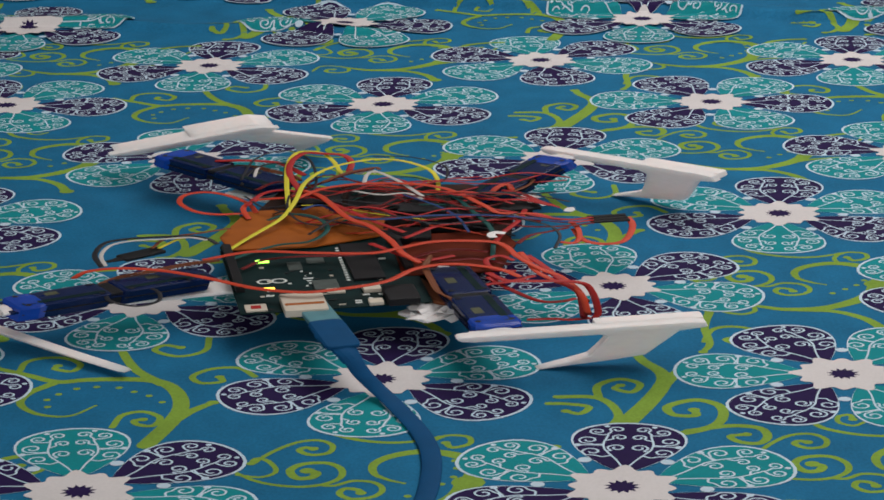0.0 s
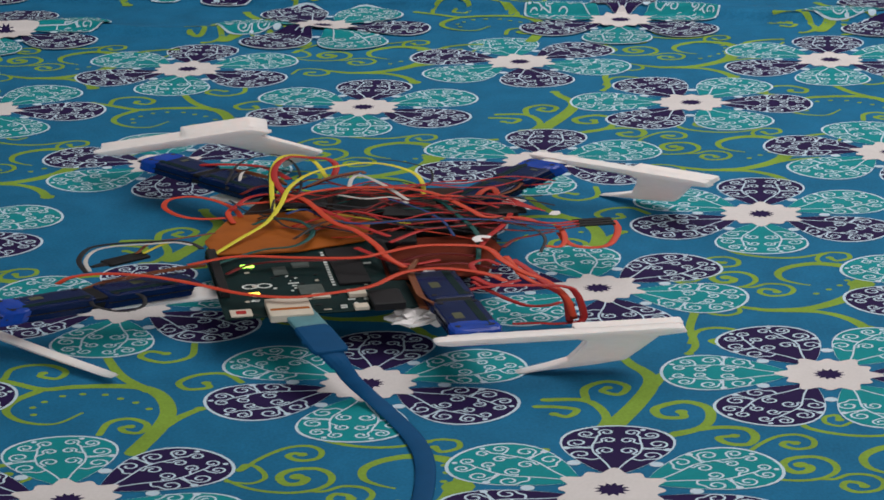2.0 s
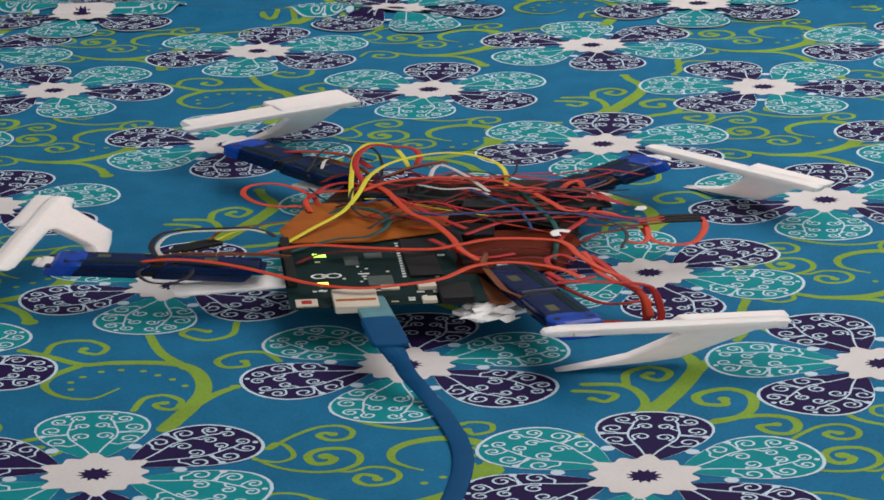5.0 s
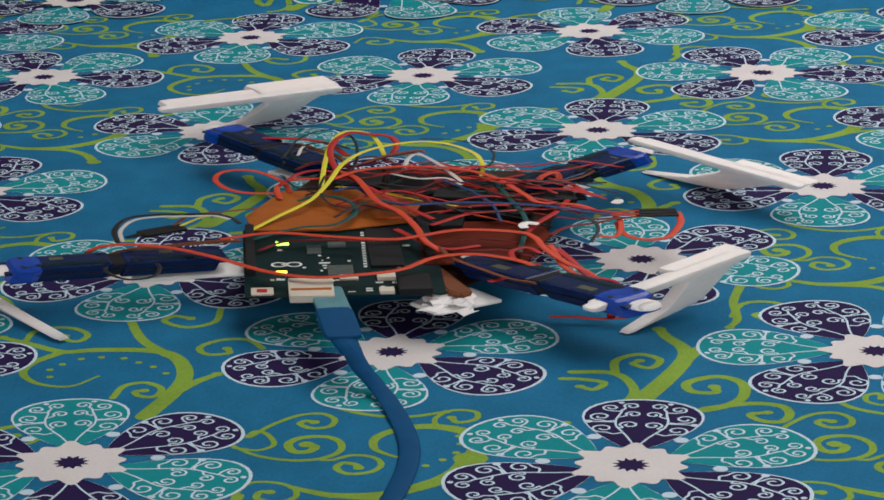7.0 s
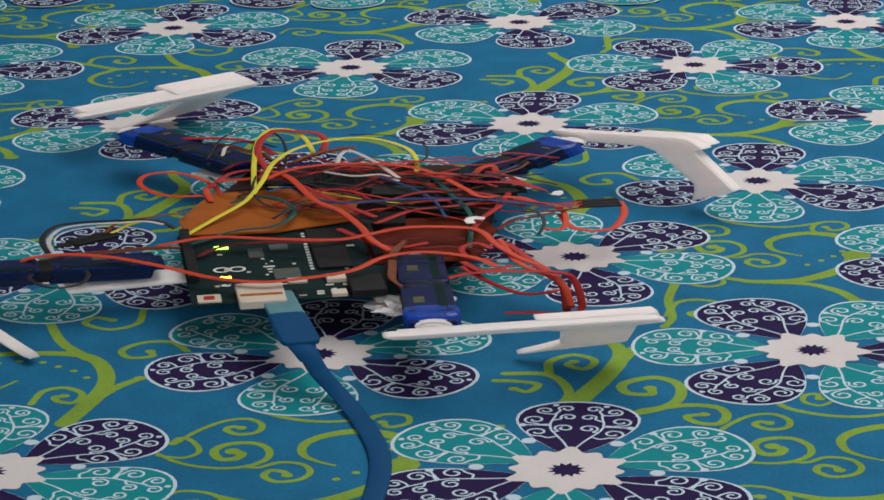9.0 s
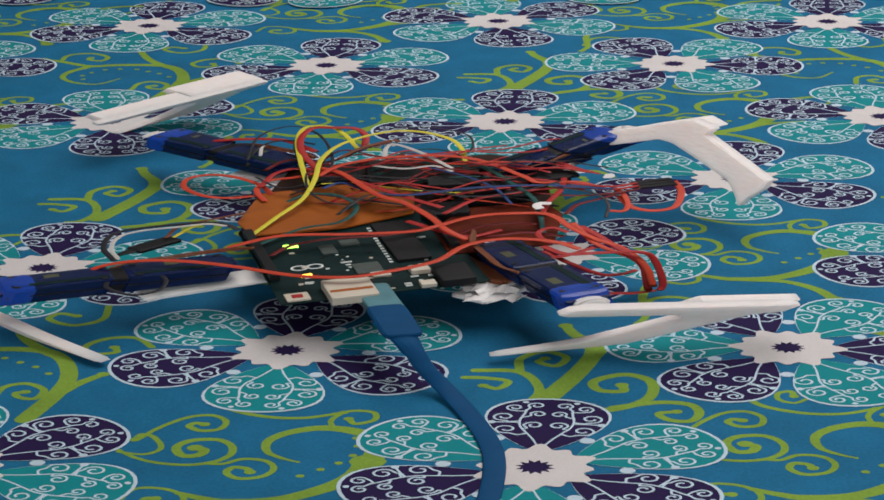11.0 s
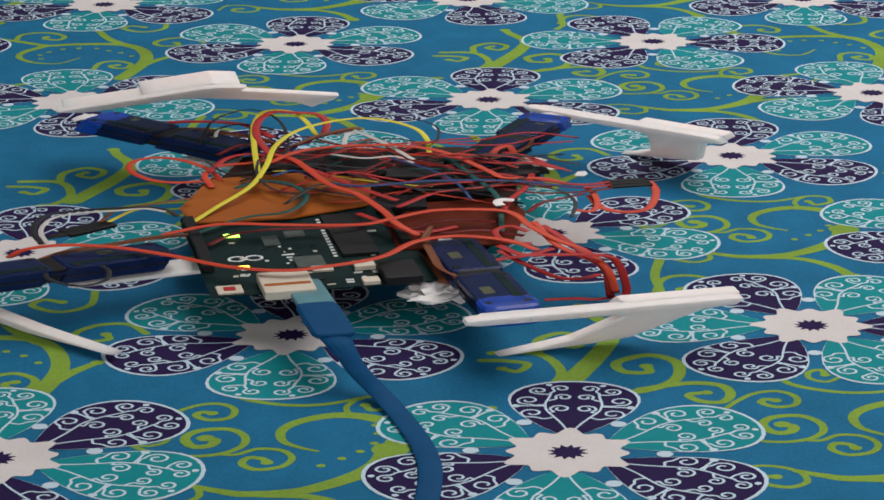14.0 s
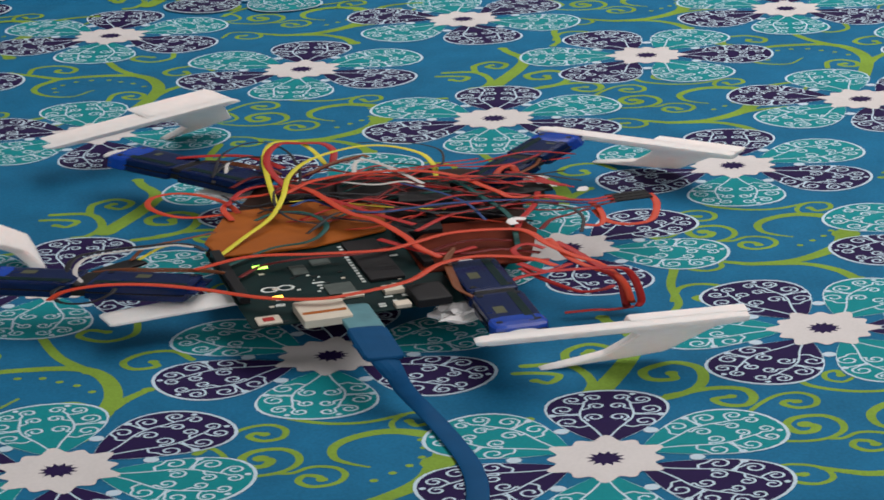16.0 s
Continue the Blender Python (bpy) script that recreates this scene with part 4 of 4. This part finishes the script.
BACK_LEFT = [
    (0, -75, 120, 47, 2, -40, 21),
    (0.5, -72, 115, 45, 10, -42, 12),
    (1, -66, 97, 75, 9, -57, 25),
    (1.5, -69, 103, 58, 9, -46, -7),
    (2, -75, 123, 52, -2, -36, 9),
    (2.5, -76, 125, 55, 5, -29, 20),
    (3, -79, 135, 48, 20, -30, 22),
    (3.5, -78, 134, 51, 20, -25, 26),
    (4, -76, 121, 65, 33, -7, 21),
    (6.5, -76, 122, 71, 33, 0, 13),
    (7, -79, 126, 71, 32, 2, 12),
    (7.5, -78, 124, 68, 31, -3, 17),
    (8, -81, 126, 65, 32, -8, 21),
    (8.5, -76, 122, 68, 35, -3, 19),
    (11, -76, 125, 66, 38, -3, 22),
    (11.5, -76, 126, 62, 35, -13, 20),
    (12, -76, 128, 44, 15, -39, 17),
    (12.5, -74, 108, 70, 2, -45, 15),
    (13, -69, 92, 100, -13, -48, 33),
    (13.5, -73, 105, 71, 4, -45, 16),
    (14, -67, 84, 101, -16, -45, 32),
    (14.5, -74, 123, 52, -3, -34, 21),
    (15, -77, 129, 53, 31, -26, 18),
    (15.5, -78, 135, 50, 18, -29, 19),
    (16, -78, 127, 55, 23, -23, 20),
]
FRONT_LEFT = [
    (0, -96, -74, 72, 120, 44, -22),
    (0.5, -96, -75, 72, 122, 44, -22),
    (1, -94, -74, 72, 119, 43, -22),
    (1.5, -94, -74, 72, 119, 44, -22),
    (2, -93, -72, 73, 119, 43, -20),
    (2.5, -100, -70, 73, 117, 36, -21),
    (3, -106, -43, 75, 113, 9, -12),
    (3.5, -112, -33, 71, 89, -31, -9),
    (4, -115, -22, 73, 55, -37, 5),
    (6.5, -102, -72, 73, 121, 34, -15),
    (7, -102, -65, 74, 122, 36, -13),
    (7.5, -102, -58, 74, 117, 38, -11),
    (8, -96, -57, 74, 114, 39, -10),
    (8.5, -94, -50, 72, 113, 49, -11),
    (11, -100, -53, 74, 116, 42, -14),
    (11.5, -86, -51, 73, 116, 46, -13),
    (12, -83, -56, 73, 116, 43, -14),
    (12.5, -85, -61, 73, 121, 44, -15),
    (13, -86, -62, 74, 124, 44, -15),
    (13.5, -83, -61, 74, 125, 44, -13),
    (14, -82, -61, 74, 124, 44, -14),
    (14.5, -85, -57, 74, 120, 45, -14),
    (15, -95, -52, 74, 125, 10, -15),
    (15.5, -91, -29, 60, 95, -21, -7),
    (16, -91, -19, 56, 95, -26, -12),
]
CABLE = [
    (0, -0.0357, -0.1138, 2.4),
    (0.5, -0.0362, -0.1141, 2.6),
    (1, -0.0375, -0.1136, 3.2),
    (1.5, -0.0378, -0.1134, 3.0),
    (2, -0.0356, -0.1140, 3.6),
    (2.5, -0.0252, -0.1151, 2.0),
    (3, -0.0044, -0.1257, 11.1),
    (3.5, -0.0126, -0.1234, 4.3),
    (4, -0.0173, -0.1228, -2.1),
    (6.5, -0.0365, -0.1237, -3.9),
    (7, -0.0359, -0.1260, -4.5),
    (7.5, -0.0323, -0.1256, -4.2),
    (8, -0.0216, -0.1227, 3.2),
    (8.5, -0.0316, -0.1284, -1.6),
    (11, 0.0146, -0.1272, -0.8),
    (11.5, -0.0033, -0.1360, -2.9),
    (12, -0.0056, -0.1326, -2.2),
    (12.5, -0.0077, -0.1349, -3.8),
    (13, -0.0075, -0.1330, -3.6),
    (13.5, -0.0088, -0.1355, -3.4),
    (14, -0.0092, -0.1367, -3.0),
    (14.5, -0.0053, -0.1346, -5.0),
    (15, 0.0257, -0.1512, 3.3),
    (15.5, 0.0052, -0.1443, 0.2),
    (16, -0.0067, -0.1386, -6.0),
]
HIPS = {"fr": (30.6, -33.7, 60), "br": (41.7, 40.9, 60), "bl": (-18.7, 62.5, 58), "fl": (-37.5, -31.5, 58)}
SOCKET = {"fr": 11, "br": 9, "bl": 22, "fl": 11}
LEGS = {}
for key, rows in (("fr", FRONT_RIGHT), ("br", BACK_RIGHT), ("bl", BACK_LEFT), ("fl", FRONT_LEFT)):
    shin = part("lower_leg", lower_leg(), WHITE_PLASTIC, robot, "white printed plastic leg with tapered toe")
    part("leg_flange", leg_flange(key == "bl"), WHITE_PLASTIC, shin)
    knees = []
    for t, x, y, z, turn, pitch, lean in rows:
        m = Matrix.Translation((x * MM, y * MM, z * MM)) @ pose(0, 0, 0, 0, 0, turn) @ pose(0, 0, 0, 0, pitch, 0) @ pose(0, 0, 0, lean, 0, 0)
        knees.append((t, m, m @ Vector((SOCKET[key] * MM, 0, 0))))
    hip = Vector(HIPS[key]) * MM
    if key == "bl":
        home = sum((m.translation for _, m, _ in knees), Vector()) / len(knees)
        knees = [(t, m, Vector((-0.0610, 0.1075, 0.064)) + (m.translation - home) * Vector((0.4, 0.4, 0.1))) for t, m, _ in knees]
    reach = sum((k - hip).length for _, _, k in knees) / len(knees)
    arm = upper_leg(reach / MM - 4)
    if key == "fl":
        bm = bmesh.new()
        c = reach / MM * 0.42
        tube(bm, [(c + 7, 5, 6), (c + 8, 11, 5), (c + 3, 17, 2), (c - 4, 16, 2), (c - 7, 10, 5), (c - 6, 4, 7)], 0.7, 7, 6)
        part("lead_loop", mm(bm), BLACK_WIRE, arm, "loose loop of black lead", smooth=True)
    arms = []
    for t, m, k in knees:
        v = k - hip
        arms.append((t, Matrix.Translation(hip) @ pose(0, 0, 0, 0, 0, math.degrees(math.atan2(v.y, v.x))) @ pose(0, 0, 0, 0, -math.degrees(math.atan2(v.z, v.xy.length)), 0)))
    LEGS[key] = (shin, [(t, m) for t, m, _ in knees], arm, arms)


# the near flower by the front left leg is drawn in as the cloth ruckles under the robot
PULL = [(0, 0, 0), (11, 0, 0), (13, 0.012, 0), (14, 0.015, 0.002), (15.5, 0.0145, 0.006), (16, 0.013, 0.010)]
PULLED_FROM = tuple(pulled.location)


def motions():
    walk(pulled, [(t, pose(PULLED_FROM[0] + dx, PULLED_FROM[1] + dy, PULLED_FROM[2])) for t, dx, dy in PULL])
    walk(robot, [(t, pose(x, y, 0, 0, 0, turn)) for t, x, y, turn in BODY])
    walk(cable, [(t, pose(x, y, 0, 0, 0, turn)) for t, x, y, turn in CABLE])
    for shin, steps, arm, swings in LEGS.values():
        walk(shin, steps)
        walk(arm, swings)


motions()
